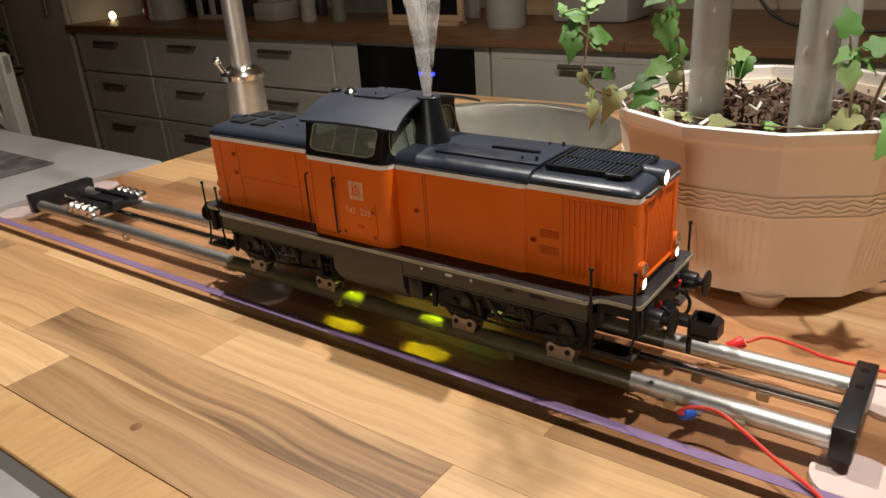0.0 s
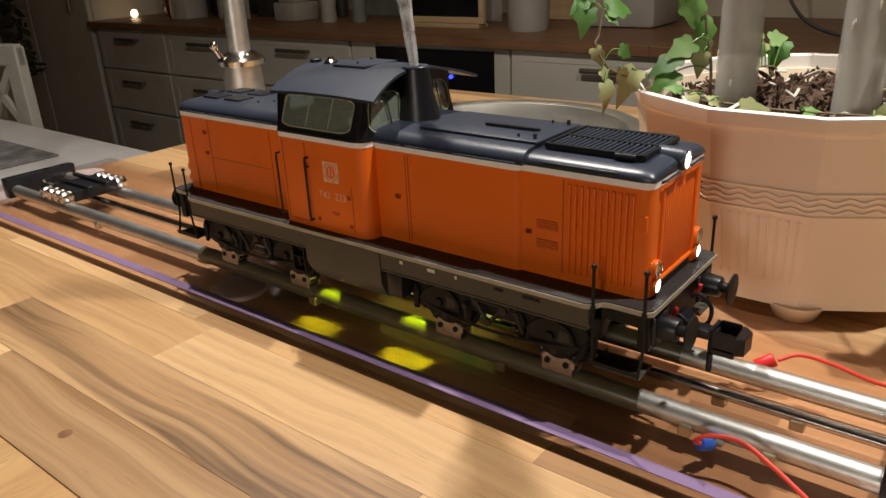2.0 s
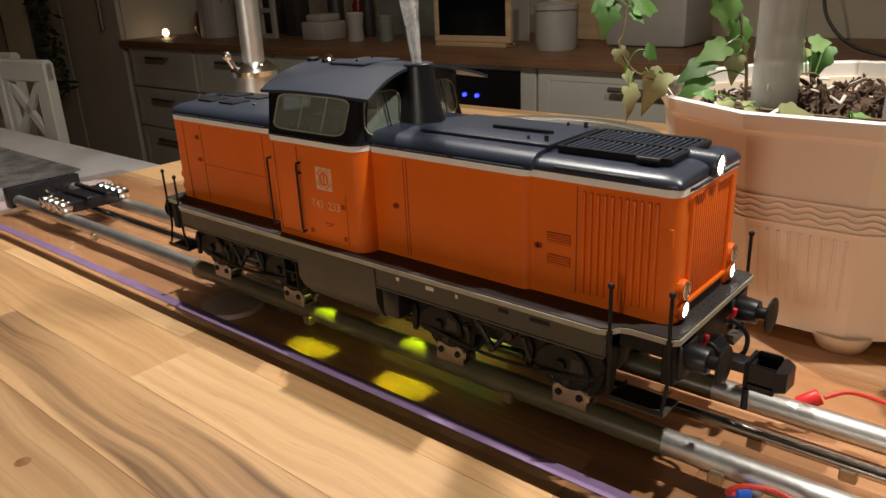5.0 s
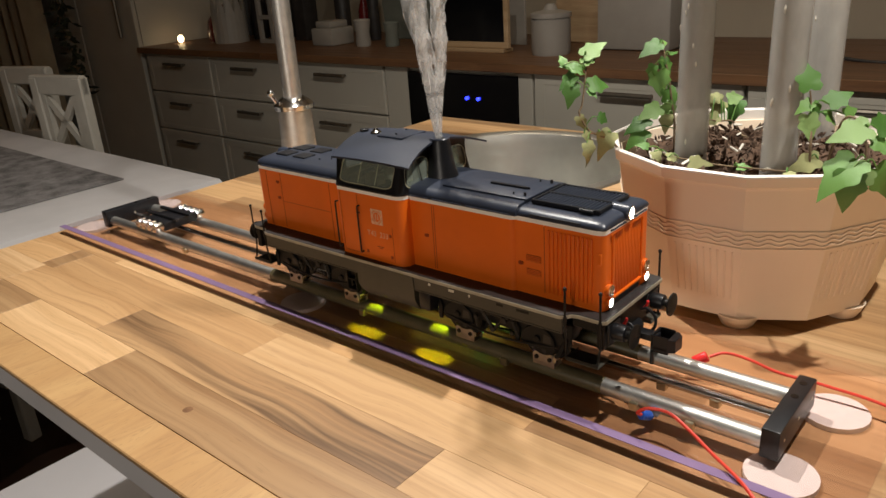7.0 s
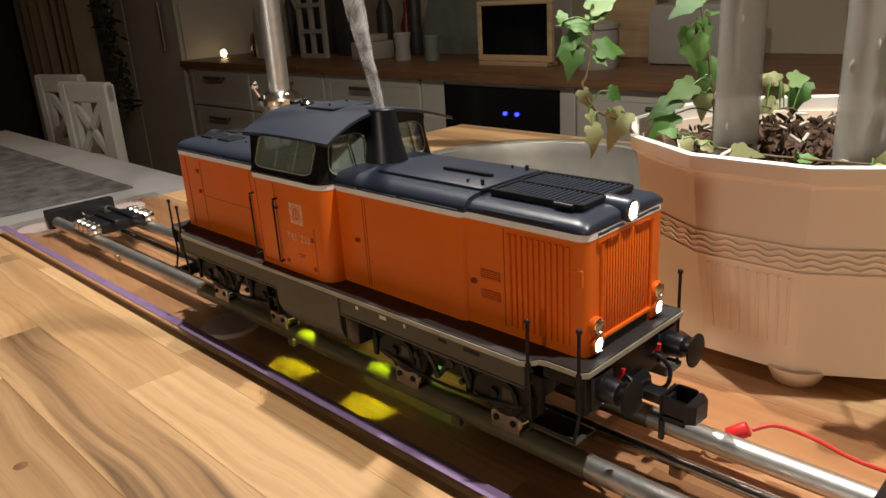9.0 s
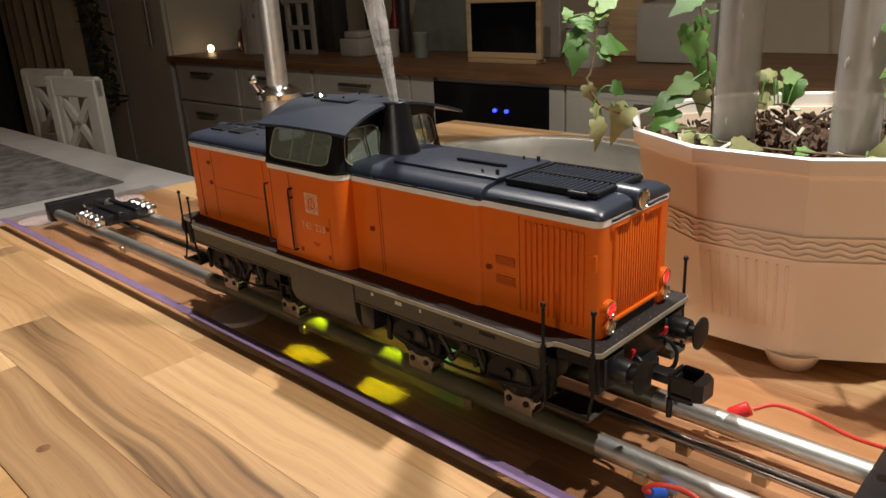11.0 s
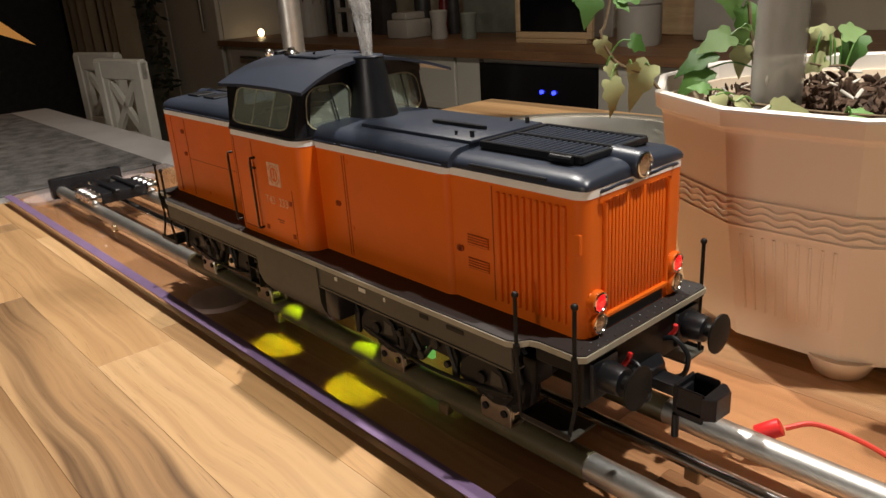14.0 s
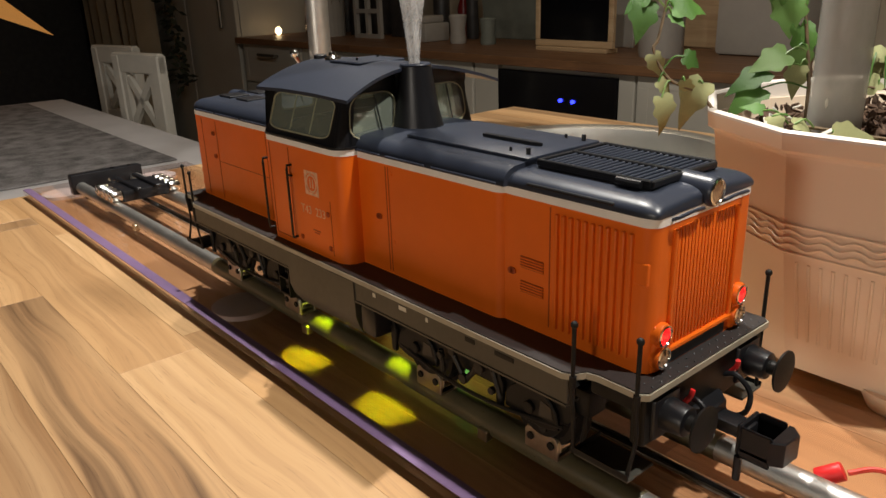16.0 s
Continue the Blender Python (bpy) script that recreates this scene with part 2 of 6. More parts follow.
def leaf_material():
    n = Nodes("ivy_leaf")
    v = n.coords()
    blotch = n.noise(v, 70, 4, 0.6)
    info = n.add("ShaderNodeObjectInfo")
    base = n.ramp(info.outputs["Random"], [(0.0, (0.040, 0.125, 0.018)), (0.5, (0.085, 0.215, 0.034)), (0.85, (0.135, 0.28, 0.055)), (1.0, (0.22, 0.33, 0.11))])
    col = n.mix(n.ramp(blotch, [(0.45, (0, 0, 0)), (0.75, (0.55, 0.55, 0.55))]), base, (0.20, 0.33, 0.10))
    n.link(col, n.bsdf.inputs["Base Color"])
    n.set(Roughness=0.42)
    n.bump(blotch, 0.3, 0.001)
    return n.mat


def smoke_material():
    n = Nodes("smoke")
    v = n.coords((1, 1, 0.75))
    f = n.noise(v, 110, 4, 0.6, 0.8)
    fac = n.ramp(f, [(0.36, (0.02, 0.02, 0.02)), (0.66, (0.66, 0.66, 0.66))])
    # the smoke thins as it rises
    sep = n.add("ShaderNodeSeparateXYZ")
    n.link(n.coords(), sep.inputs[0])
    thin = n.add("ShaderNodeMapRange")
    for key, value in (("From Min", 0.0), ("From Max", 0.19), ("To Min", 1.0), ("To Max", 0.38)):
        thin.inputs[key].default_value = value
    n.link(sep.outputs[2], thin.inputs["Value"])
    fac = n.mix(1.0, fac, thin.outputs[0], "MULTIPLY")
    see = n.add("ShaderNodeBsdfTransparent")
    dif = n.add("ShaderNodeBsdfDiffuse")
    dif.inputs[0].default_value = (0.85, 0.84, 0.83, 1)
    thru = n.add("ShaderNodeBsdfTranslucent")
    thru.inputs[0].default_value = (0.85, 0.84, 0.83, 1)
    both = n.add("ShaderNodeMixShader")
    both.inputs[0].default_value = 0.5
    n.link(dif.outputs[0], both.inputs[1])
    n.link(thru.outputs[0], both.inputs[2])
    m = n.add("ShaderNodeMixShader")
    n.link(fac, m.inputs[0])
    n.link(see.outputs[0], m.inputs[1])
    n.link(both.outputs[0], m.inputs[2])
    n.link(m.outputs[0], n.out.inputs["Surface"])
    return n.mat


LEAF = leaf_material()
WILTED = painted("wilted_leaf", (0.32, 0.33, 0.15), 0.8, 0.35, 90)
SMOKE = smoke_material()

# ---- building helpers ----


def empty(name, place, label, category, group="", kind=""):
    ob = new(name)
    ob.location = place
    ob.empty_display_size = 0.01
    return tagged(ob, label, category, group, kind)


def world_of(ob):
    m = ob.matrix_basis.copy()
    while ob.parent:
        m = ob.parent.matrix_basis @ ob.matrix_parent_inverse @ m
        ob = ob.parent
    return m


def mesh_of(name, bm, material, smooth=True):
    data = bpy.data.meshes.new(name)
    bmesh.ops.recalc_face_normals(bm, faces=bm.faces)
    bm.to_mesh(data)
    bm.free()
    for m in material if isinstance(material, (list, tuple)) else (material,):
        data.materials.append(m)
    if smooth:
        for p in data.polygons:
            p.use_smooth = True
        data.set_sharp_from_angle(angle=radians(35))
    return data


def part(name, bm, material, parent=None, label="", smooth=True):
    """Link a bmesh, drawn in world places, as one mesh object under a thing or part."""
    ob = new(name, bm if isinstance(bm, bpy.types.Mesh) else mesh_of(name, bm, material, smooth))
    if parent:
        ob.parent = parent
        ob.matrix_parent_inverse = world_of(parent).inverted()
    return tagged(ob, label)


def thing(name, bm, material, label, category, group="", kind="", smooth=True):
    return tagged(part(name, bm, material, None, "", smooth), label, category, group, kind)


def box(x0, x1, y0, y1, z0, z1, bevel=0.0, seg=1, bm=None):
    own = bmesh.new()
    m = Matrix.Translation(((x0 + x1) / 2, (y0 + y1) / 2, (z0 + z1) / 2)) @ Matrix.Diagonal((abs(x1 - x0), abs(y1 - y0), abs(z1 - z0), 1))
    bmesh.ops.create_cube(own, size=1, matrix=m)
    if bevel:
        bmesh.ops.bevel(own, geom=own.edges[:], offset=bevel, segments=seg, affect="EDGES", profile=0.5)
    return join(bm, own)


def join(bm, other):
    if bm is None:
        return other
    data = bpy.data.meshes.new("tmp")
    other.to_mesh(data)
    other.free()
    bm.from_mesh(data)
    bpy.data.meshes.remove(data)
    return bm


def moved(bm, m):
    bmesh.ops.transform(bm, matrix=m, verts=bm.verts)
    return bm


def rod(a, b, r, r2=None, seg=14, bm=None, bevel=0.0):
    a, b = Vector(a), Vector(b)
    own = bmesh.new()
    d = b - a
    m = Matrix.Translation((a + b) / 2) @ d.to_track_quat("Z", "Y").to_matrix().to_4x4()
    bmesh.ops.create_cone(own, cap_ends=True, segments=seg, radius1=r, radius2=r if r2 is None else r2, depth=d.length, matrix=m)
    if bevel:
        caps = [e for e in own.edges if any(len(f.verts) > 4 for f in e.link_faces)]
        bmesh.ops.bevel(own, geom=caps, offset=bevel, segments=2, affect="EDGES", profile=0.5)
    return join(bm, own)


def ball(c, r, bm=None, sub=2, squash=(1, 1, 1)):
    own = bmesh.new()
    bmesh.ops.create_icosphere(own, subdivisions=sub, radius=r, matrix=Matrix.Translation(c) @ Matrix.Diagonal((*squash, 1)))
    return join(bm, own)


def lathe(points, centre=(0, 0, 0), seg=32, bm=None, axis=None):
    """Turn a profile of (radius, height) round an upright axis through centre."""
    own = bmesh.new()
    rings = []
    for r, z in points:
        if r < 1e-6:
            rings.append([own.verts.new((0, 0, z))])
        else:
            rings.append([own.verts.new((r * math.cos(2 * math.pi * k / seg), r * math.sin(2 * math.pi * k / seg), z)) for k in range(seg)])
    for a, b in zip(rings, rings[1:]):
        for k in range(seg):
            q = [a[k % len(a)], a[(k + 1) % len(a)], b[(k + 1) % len(b)], b[k % len(b)]]
            q = list(dict.fromkeys(q))
            if len(q) > 2:
                own.faces.new(q)
    m = Matrix.Translation(centre)
    if axis:
        m = m @ Vector(axis).to_track_quat("Z", "Y").to_matrix().to_4x4()
    return join(bm, moved(own, m))


def extrude(outline, place, depth, bm=None, bevel=0.0, seg=1):
    """A flat outline of 2D points, put into space by place(u, v, w), with w from 0 to depth."""
    own = bmesh.new()
    a = [own.verts.new(place(u, v, 0)) for u, v in outline]
    b = [own.verts.new(place(u, v, depth)) for u, v in outline]
    n = len(a)
    own.faces.new(a[::-1])
    own.faces.new(b)
    for k in range(n):
        own.faces.new((a[k], a[(k + 1) % n], b[(k + 1) % n], b[k]))
    if bevel:
        caps = [e for e in own.edges if (e.verts[0] in a) == (e.verts[1] in a)]
        bmesh.ops.bevel(own, geom=caps, offset=bevel, segments=seg, affect="EDGES", profile=0.5)
    return join(bm, own)


def smooth_path(points, n=8):
    """Catmull-Rom through the points."""
    p = [Vector(q) for q in points]
    p = [2 * p[0] - p[1], *p, 2 * p[-1] - p[-2]]
    out = []
    for a, b, c, d in zip(p, p[1:], p[2:], p[3:]):
        for k in range(n):
            t = k / n
            out.append(0.5 * (2 * b + (c - a) * t + (2 * a - 5 * b + 4 * c - d) * t * t + (3 * b - a - 3 * c + d) * t ** 3))
    return out + [p[-2]]


def hose(points, r, seg=8, n=8, bm=None, taper=None):
    """A round tube along a smooth path."""
    own = bmesh.new()
    pts = smooth_path(points, n) if n > 1 else [Vector(q) for q in points]
    rings, up = [], Vector((0.3, 0.2, 1)).normalized()
    for i, p in enumerate(pts):
        d = (pts[min(i + 1, len(pts) - 1)] - pts[max(i - 1, 0)]).normalized()
        s = d.cross(up)
        s = s.normalized() if s.length > 1e-4 else d.orthogonal().normalized()
        w = s.cross(d)
        rr = r if taper is None else r + (taper - r) * i / (len(pts) - 1)
        rings.append([own.verts.new(p + rr * (math.cos(2 * math.pi * k / seg) * s + math.sin(2 * math.pi * k / seg) * w)) for k in range(seg)])
    for a, b in zip(rings, rings[1:]):
        for k in range(seg):
            own.faces.new((a[k], a[(k + 1) % seg], b[(k + 1) % seg], b[k]))
    own.faces.new(rings[0][::-1])
    own.faces.new(rings[-1])
    return join(bm, own)


def loft(sections, bm=None, closed=True, caps=True):
    """Skin a row of rings, each a list of the same number of points."""
    own = bmesh.new()
    rings = [[own.verts.new(p) for p in s] for s in sections]
    n = len(rings[0])
    for a, b in zip(rings, rings[1:]):
        for k in range(n if closed else n - 1):
            own.faces.new((a[k], a[(k + 1) % n], b[(k + 1) % n], b[k]))
    if caps and closed:
        own.faces.new(rings[0][::-1])
        own.faces.new(rings[-1])
    return join(bm, own)


def lettering(text, size, m, depth=0.00006):
    data = bpy.data.curves.new("text", "FONT")
    data.body, data.size, data.extrude = text, size, depth
    ob = new("text", data)
    bpy.context.view_layer.update()
    mesh = bpy.data.meshes.new_from_object(ob)
    bpy.data.objects.remove(ob)
    mesh.transform(m)
    bm = bmesh.new()
    bm.from_mesh(mesh)
    return bm


ROOM_FLOOR = -0.90
TOP = -0.003

# ---- the room ----
thing("floor", box(-4.6, 3.2, -3.2, 2.2, ROOM_FLOOR - 0.05, ROOM_FLOOR), FLOOR, "dark brown boarded kitchen floor", "floor", kind="structure")
thing("ceiling", box(-4.6, 3.2, -3.2, 2.2, 1.50, 1.55), CEILING, "plain white ceiling", "ceiling", kind="structure")
thing("wall_north", box(-4.6, 3.2, 1.90, 2.0, ROOM_FLOOR, 1.50), PLASTER, "beige plaster wall behind the kitchen counter", "wall", kind="structure")
thing("wall_south", box(-4.6, 3.2, -3.2, -3.1, ROOM_FLOOR, 1.50), PLASTER, "plain beige wall", "wall", kind="structure")
thing("wall_east", box(3.1, 3.2, -3.1, 1.90, ROOM_FLOOR, 1.50), PLASTER, "plain beige wall", "wall", kind="structure")
# the missing light on this wall is put into its dark colour
thing("wall_west", box(-4.6, -4.5, -3.1, 1.90, ROOM_FLOOR, 1.50), DARK_THING, "wall behind the dining table, coloured dark for lack of light", "wall", kind="structure")

# ---- kitchen counter along the back wall ----
KY = 1.28
WT = -0.017            # top of the kitchen worktop


def kitchen_unit(x0, x1, fronts):
    """A floor cabinet: body, and fronts given as (z0, z1, handle?)."""
    ob = empty("base_cabinet", ((x0 + x1) / 2, KY + 0.3, ROOM_FLOOR), "off-white framed kitchen base cabinet with dull metal handles", "cabinet", "kitchen base cabinets")
    part("body", box(x0, x1, KY + 0.02, 1.88, ROOM_FLOOR + 0.10, -0.045), WHITE, ob)
    part("plinth", box(x0, x1, KY + 0.06, KY + 0.08, ROOM_FLOOR, ROOM_FLOOR + 0.10), WHITE, ob)
    for z0, z1, grip in fronts:
        d = part("drawer_front", box(x0 + 0.002, x1 - 0.002, KY, KY + 0.018, z0, z1, 0.002), WHITE, ob)
        rim = box(x0 + 0.004, x1 - 0.004, KY - 0.0015, KY, z1 - 0.028, z1 - 0.003, 0.0005)
        box(x0 + 0.004, x1 - 0.004, KY - 0.0015, KY, z0 + 0.003, z0 + 0.022, 0.001, bm=rim)
        box(x0 + 0.004, x0 + 0.034, KY - 0.0015, KY, z0 + 0.022, z1 - 0.028, 0.001, bm=rim)
        box(x1 - 0.034, x1 - 0.004, KY - 0.0015, KY, z0 + 0.022, z1 - 0.028, 0.001, bm=rim)
        part("rail", rim, WHITE, d)
        if grip:
            xm, zm = (x0 + x1) / 2, z1 - 0.038
            h = rod((xm - 0.07, KY - 0.022, zm), (xm + 0.07, KY - 0.022, zm), 0.006, seg=8)
            rod((xm - 0.06, KY - 0.022, zm), (xm - 0.06, KY - 0.004, zm), 0.004, seg=6, bm=h)
            rod((xm + 0.06, KY - 0.022, zm), (xm + 0.06, KY - 0.004, zm), 0.004, seg=6, bm=h)
            part("handle", h, HANDLE, d, "dull metal bar handle")


DRAWERS = [(-0.195, -0.040, True), (-0.355, -0.200, True), (-0.55, -0.36, True), (-0.78, -0.555, False)]
for a, b in ((-2.72, -2.255), (-2.25, -1.785), (-1.78, -1.315)):
    kitchen_unit(a, b, DRAWERS)
kitchen_unit(-0.765, -0.22, [(-0.78, -0.040, True)])
kitchen_unit(-0.215, 0.33, [(-0.78, -0.040, True)])
kitchen_unit(0.335, 0.88, [(-0.78, -0.040, True)])

cooler = empty("built_in_oven", (-1.01, KY + 0.2, ROOM_FLOOR), "black glass-fronted built-in oven with two blue lights", "oven")
part("housing", box(-1.31, -0.77, KY + 0.02, 1.86, ROOM_FLOOR + 0.1, -0.045), WHITE, cooler)
part("panel", box(-1.31, -0.77, KY, KY + 0.018, -0.78, -0.50, 0.002), WHITE, cooler, "white panel below the oven")
part("side_panel", box(-1.31, -1.215, KY, KY + 0.018, -0.495, -0.040, 0.002), WHITE, cooler)
part("side_panel", box(-0.815, -0.77, KY, KY + 0.018, -0.495, -0.040, 0.002), WHITE, cooler)
part("glass_front", box(-1.213, -0.817, KY - 0.006, KY + 0.015, -0.49, -0.052, 0.003), GLOSS_BLACK, cooler, "black glass front")
for x in (-0.985, -0.945):
    part("display_light", rod((x, KY - 0.012, -0.118), (x, KY - 0.005, -0.118), 0.005, seg=10), BLUE_LED, cooler, "glowing blue indicator light")

kw = empty("kitchen_worktop", (-0.3, 1.6, -0.04), "dark brown wooden kitchen worktop of long boards", "worktop")
for k in range(5):
    for a, b in ((-2.75, -1.9 + 0.17 * k), (-1.9 + 0.17 * k, -0.4 - 0.1 * k), (-0.4 - 0.1 * k, 2.2)):
        part("board", box(a + 0.0004, b - 0.0004, KY - 0.02 + 0.128 * k, KY - 0.0205 + 0.128 * (k + 1), -0.04, WT, 0.001), COUNTER, kw)

tall = empty("tall_cabinet", (-3.2, KY + 0.3, ROOM_FLOOR), "off-white tall kitchen cabinet with a bar handle", "cabinet")
part("body", box(-3.75, -2.76, KY + 0.02, 1.89, ROOM_FLOOR, 1.3), WHITE, tall)
for a, b in ((-3.75, -3.26), (-3.255, -2.76)):
    d = part("door", box(a + 0.003, b - 0.003, KY, KY + 0.019, ROOM_FLOOR + 0.1, 1.29, 0.002), WHITE, tall)
    part("handle", rod((b - 0.10, KY - 0.02, 0.02), (b - 0.10, KY - 0.02, 0.22), 0.008, seg=8), HANDLE, d, "dull metal bar handle")

# things on the kitchen worktop, built on height 0 and then set down on it
earlier = set(bpy.data.objects)
frame_ob = empty("chalkboard", (-1.10, 1.47, 0), "small dark chalkboard in a pale wooden frame", "chalkboard")
fx0, fx1, fz0, fz1, fy = -1.235, -0.965, 0.012, 0.178, 1.45
b = box(fx0, fx1, fy, fy + 0.015, fz0, fz0 + 0.018, 0.002)
box(fx0, fx1, fy, fy + 0.015, fz1 - 0.012, fz1, 0.002, bm=b)
box(fx0, fx0 + 0.016, fy, fy + 0.015, fz0 + 0.018, fz1 - 0.012, 0.002, bm=b)
box(fx1 - 0.016, fx1, fy, fy + 0.015, fz0 + 0.018, fz1 - 0.012, 0.002, bm=b)
part("frame", b, FRAME_WOOD, frame_ob, "pale wooden frame")
part("board", box(fx0 + 0.014, fx1 - 0.014, fy + 0.004, fy + 0.012, fz0 + 0.016, fz1 - 0.010), GLOSS_BLACK, frame_ob, "dark board")
part("foot", box(fx0 + 0.01, fx1 - 0.01, fy - 0.01, fy + 0.04, 0.0, 0.012, 0.002), FRAME_WOOD, frame_ob)

thing("picture_card", box(-1.23, -1.02, 1.62, 1.63, 0.17, 0.36, 0.002), CERAMIC, "pale card with a dark print leaning on the wall", "picture").location.z = -0.17
thing("baking_tray", box(-0.96, -0.80, 1.70, 1.715, 0.0, 0.40, 0.004), FRAME_WOOD, "brown wooden board leaning on the wall", "board")
thing("cutting_board", extrude([(-0.15, 0), (0.15, 0), (0.15, 0.13), (0.12, 0.19), (0.05, 0.215), (-0.05, 0.215), (-0.12, 0.19), (-0.15, 0.13)], lambda u, v, w: (-1.55 + u, 1.70 - 0.12 * v + w, v), 0.012, bevel=0.003), GREEN_BOARD, "grey-green rounded board leaning against the wall", "cutting board")
for x, y, w, h, m, nm, lb in ((-1.80, 1.52, 0.11, 0.085, CERAMIC, "storage_box", "small off-white box on the worktop"), (-1.62, 1.50, 0.06, 0.09, CERAMIC, "cup", "off-white cup on the worktop"), (-1.50, 1.52, 0.055, 0.08, GREEN_BOARD, "cup", "grey cup on the worktop"), (-2.06, 1.62, 0.07, 0.30, DARK_THING, "coffee_grinder", "dark upright kitchen machine on the worktop"), (-1.72, 1.66, 0.05, 0.22, DARK_THING, "pepper_mill", "dark turned pepper mill on the worktop"), (-2.28, 1.70, 0.12, 0.33, DARK_THING, "coffee_maker", "dark coffee maker on the worktop")):
    if nm == "cup" or nm == "pepper_mill":
        bm = lathe([(0, 0), (w * 0.42, 0), (w * 0.46, h * 0.1), (w * 0.40, h * 0.5), (w * 0.5, h * 0.96), (w * 0.44, h), (w * 0.36, h * 0.9), (0, h * 0.88)], (x, y, 0), 20)
    else:
        bm = box(x - w / 2, x + w / 2, y - w / 2, y + w / 2, 0, h * 0.72, 0.006, 2)
        box(x - w * 0.36, x + w * 0.36, y - w * 0.4, y + w * 0.4, h * 0.72, h, 0.006, 2, bm=bm)
    thing(nm, bm, m, lb, nm.replace("_", " "))
thing("oil_bottle", lathe([(0, 0), (0.022, 0), (0.023, 0.10), (0.010, 0.145), (0.009, 0.19), (0, 0.19)], (-1.83, 1.72, 0), 16), RED_ENAMEL, "red glass bottle on the worktop", "bottle")
thing("kettle", lathe([(0, 0), (0.075, 0), (0.085, 0.03), (0.075, 0.085), (0.05, 0.115), (0.02, 0.125), (0.012, 0.145), (0, 0.148)], (-2.50, 1.55, 0), 24), RED_ENAMEL, "dark red enamel kettle on the worktop", "kettle")
thing("tea_light", ball((-2.66, 1.42, 0.018), 0.014, squash=(1, 1, 1.2)), CANDLE, "small glowing warm light on the worktop", "light")
lantern = empty("window_lantern", (-2.20, 1.60, 0), "white lattice lantern on the worktop", "lantern")
for dx in (-0.075, 0, 0.075):
    part("bar", box(-2.13 + dx - 0.008, -2.13 + dx + 0.008, 1.50, 1.515, 0.0, 0.30), CERAMIC, lantern)
for z in (0.0, 0.09, 0.185, 0.285):
    part("bar", box(-2.205, -2.055, 1.499, 1.516, z, z + 0.015), CERAMIC, lantern)
for x, y, h in ((-2.36, 1.62, 0.24), (-2.43, 1.70, 0.30), (-2.58, 1.72, 0.27), (-1.93, 1.70, 0.26)):
    thing("bottle", lathe([(0, 0), (0.030, 0), (0.031, h * 0.6), (0.012, h * 0.78), (0.011, h), (0, h)], (x, y, 0), 16), DARK_THING, "dark glass bottle at the back of the worktop", "bottle", "bottles on the worktop")
crown = [(0.075 + 0.02 * (k % 2), 0.20 - 0.085 * (k % 2)) for k in range(24)]
thing("paper_decoration", loft([[(-2.40 + 0.07 * math.cos(2 * math.pi * k / 24), 1.50 + 0.07 * math.sin(2 * math.pi * k / 24), z if z < 0.05 else crown[k][1]) for k in range(24)] for z in (0.0, 0.2)]), CERAMIC, "white zigzag paper crown decoration on the worktop", "decoration", smooth=False)
can = empty("canister", (-0.825, 1.46, 0), "off-white lidded canister on the worktop", "canister")
part("jar", lathe([(0, 0), (0.052, 0), (0.055, 0.01), (0.055, 0.095), (0.05, 0.1), (0, 0.1)], (-0.825, 1.46, 0), 24), CERAMIC, can)
part("lid", lathe([(0.057, 0.1), (0.057, 0.112), (0.02, 0.12), (0.012, 0.135), (0, 0.137)], (-0.825, 1.46, 0), 24), CERAMIC, can)
thing("bread_bin", box(-0.74, -0.52, 1.56, 1.74, 0.0, 0.15, 0.012, 2), CERAMIC, "off-white ribbed bread bin on the worktop", "bread bin")
thing("cable", hose([(-0.30, 1.70, 0.30), (-0.24, 1.62, 0.18), (-0.20, 1.55, 0.07), (-0.10, 1.50, 0.01), (0.1, 1.48, 0.006), (0.35, 1.55, 0.05)], 0.004), DARK_THING, "black power cable looping over the worktop", "cable")

for ob in set(bpy.data.objects) - earlier:
    if not ob.parent:
        ob.location.z += WT

# ---- dining side ----
DT = -0.15
table = empty("dining_table", (-1.75, -0.1, ROOM_FLOOR), "dining table under a white cloth", "table")
part("tabletop", box(-2.45, -1.06, -0.65, 0.46, DT - 0.03, DT - 0.004, 0.004), CHAIR, table)
for x in (-2.38, -1.13):
    for y in (-0.58, 0.39):
        part("leg", box(x - 0.03, x + 0.03, y - 0.03, y + 0.03, ROOM_FLOOR, DT - 0.03, 0.004), CHAIR, table)


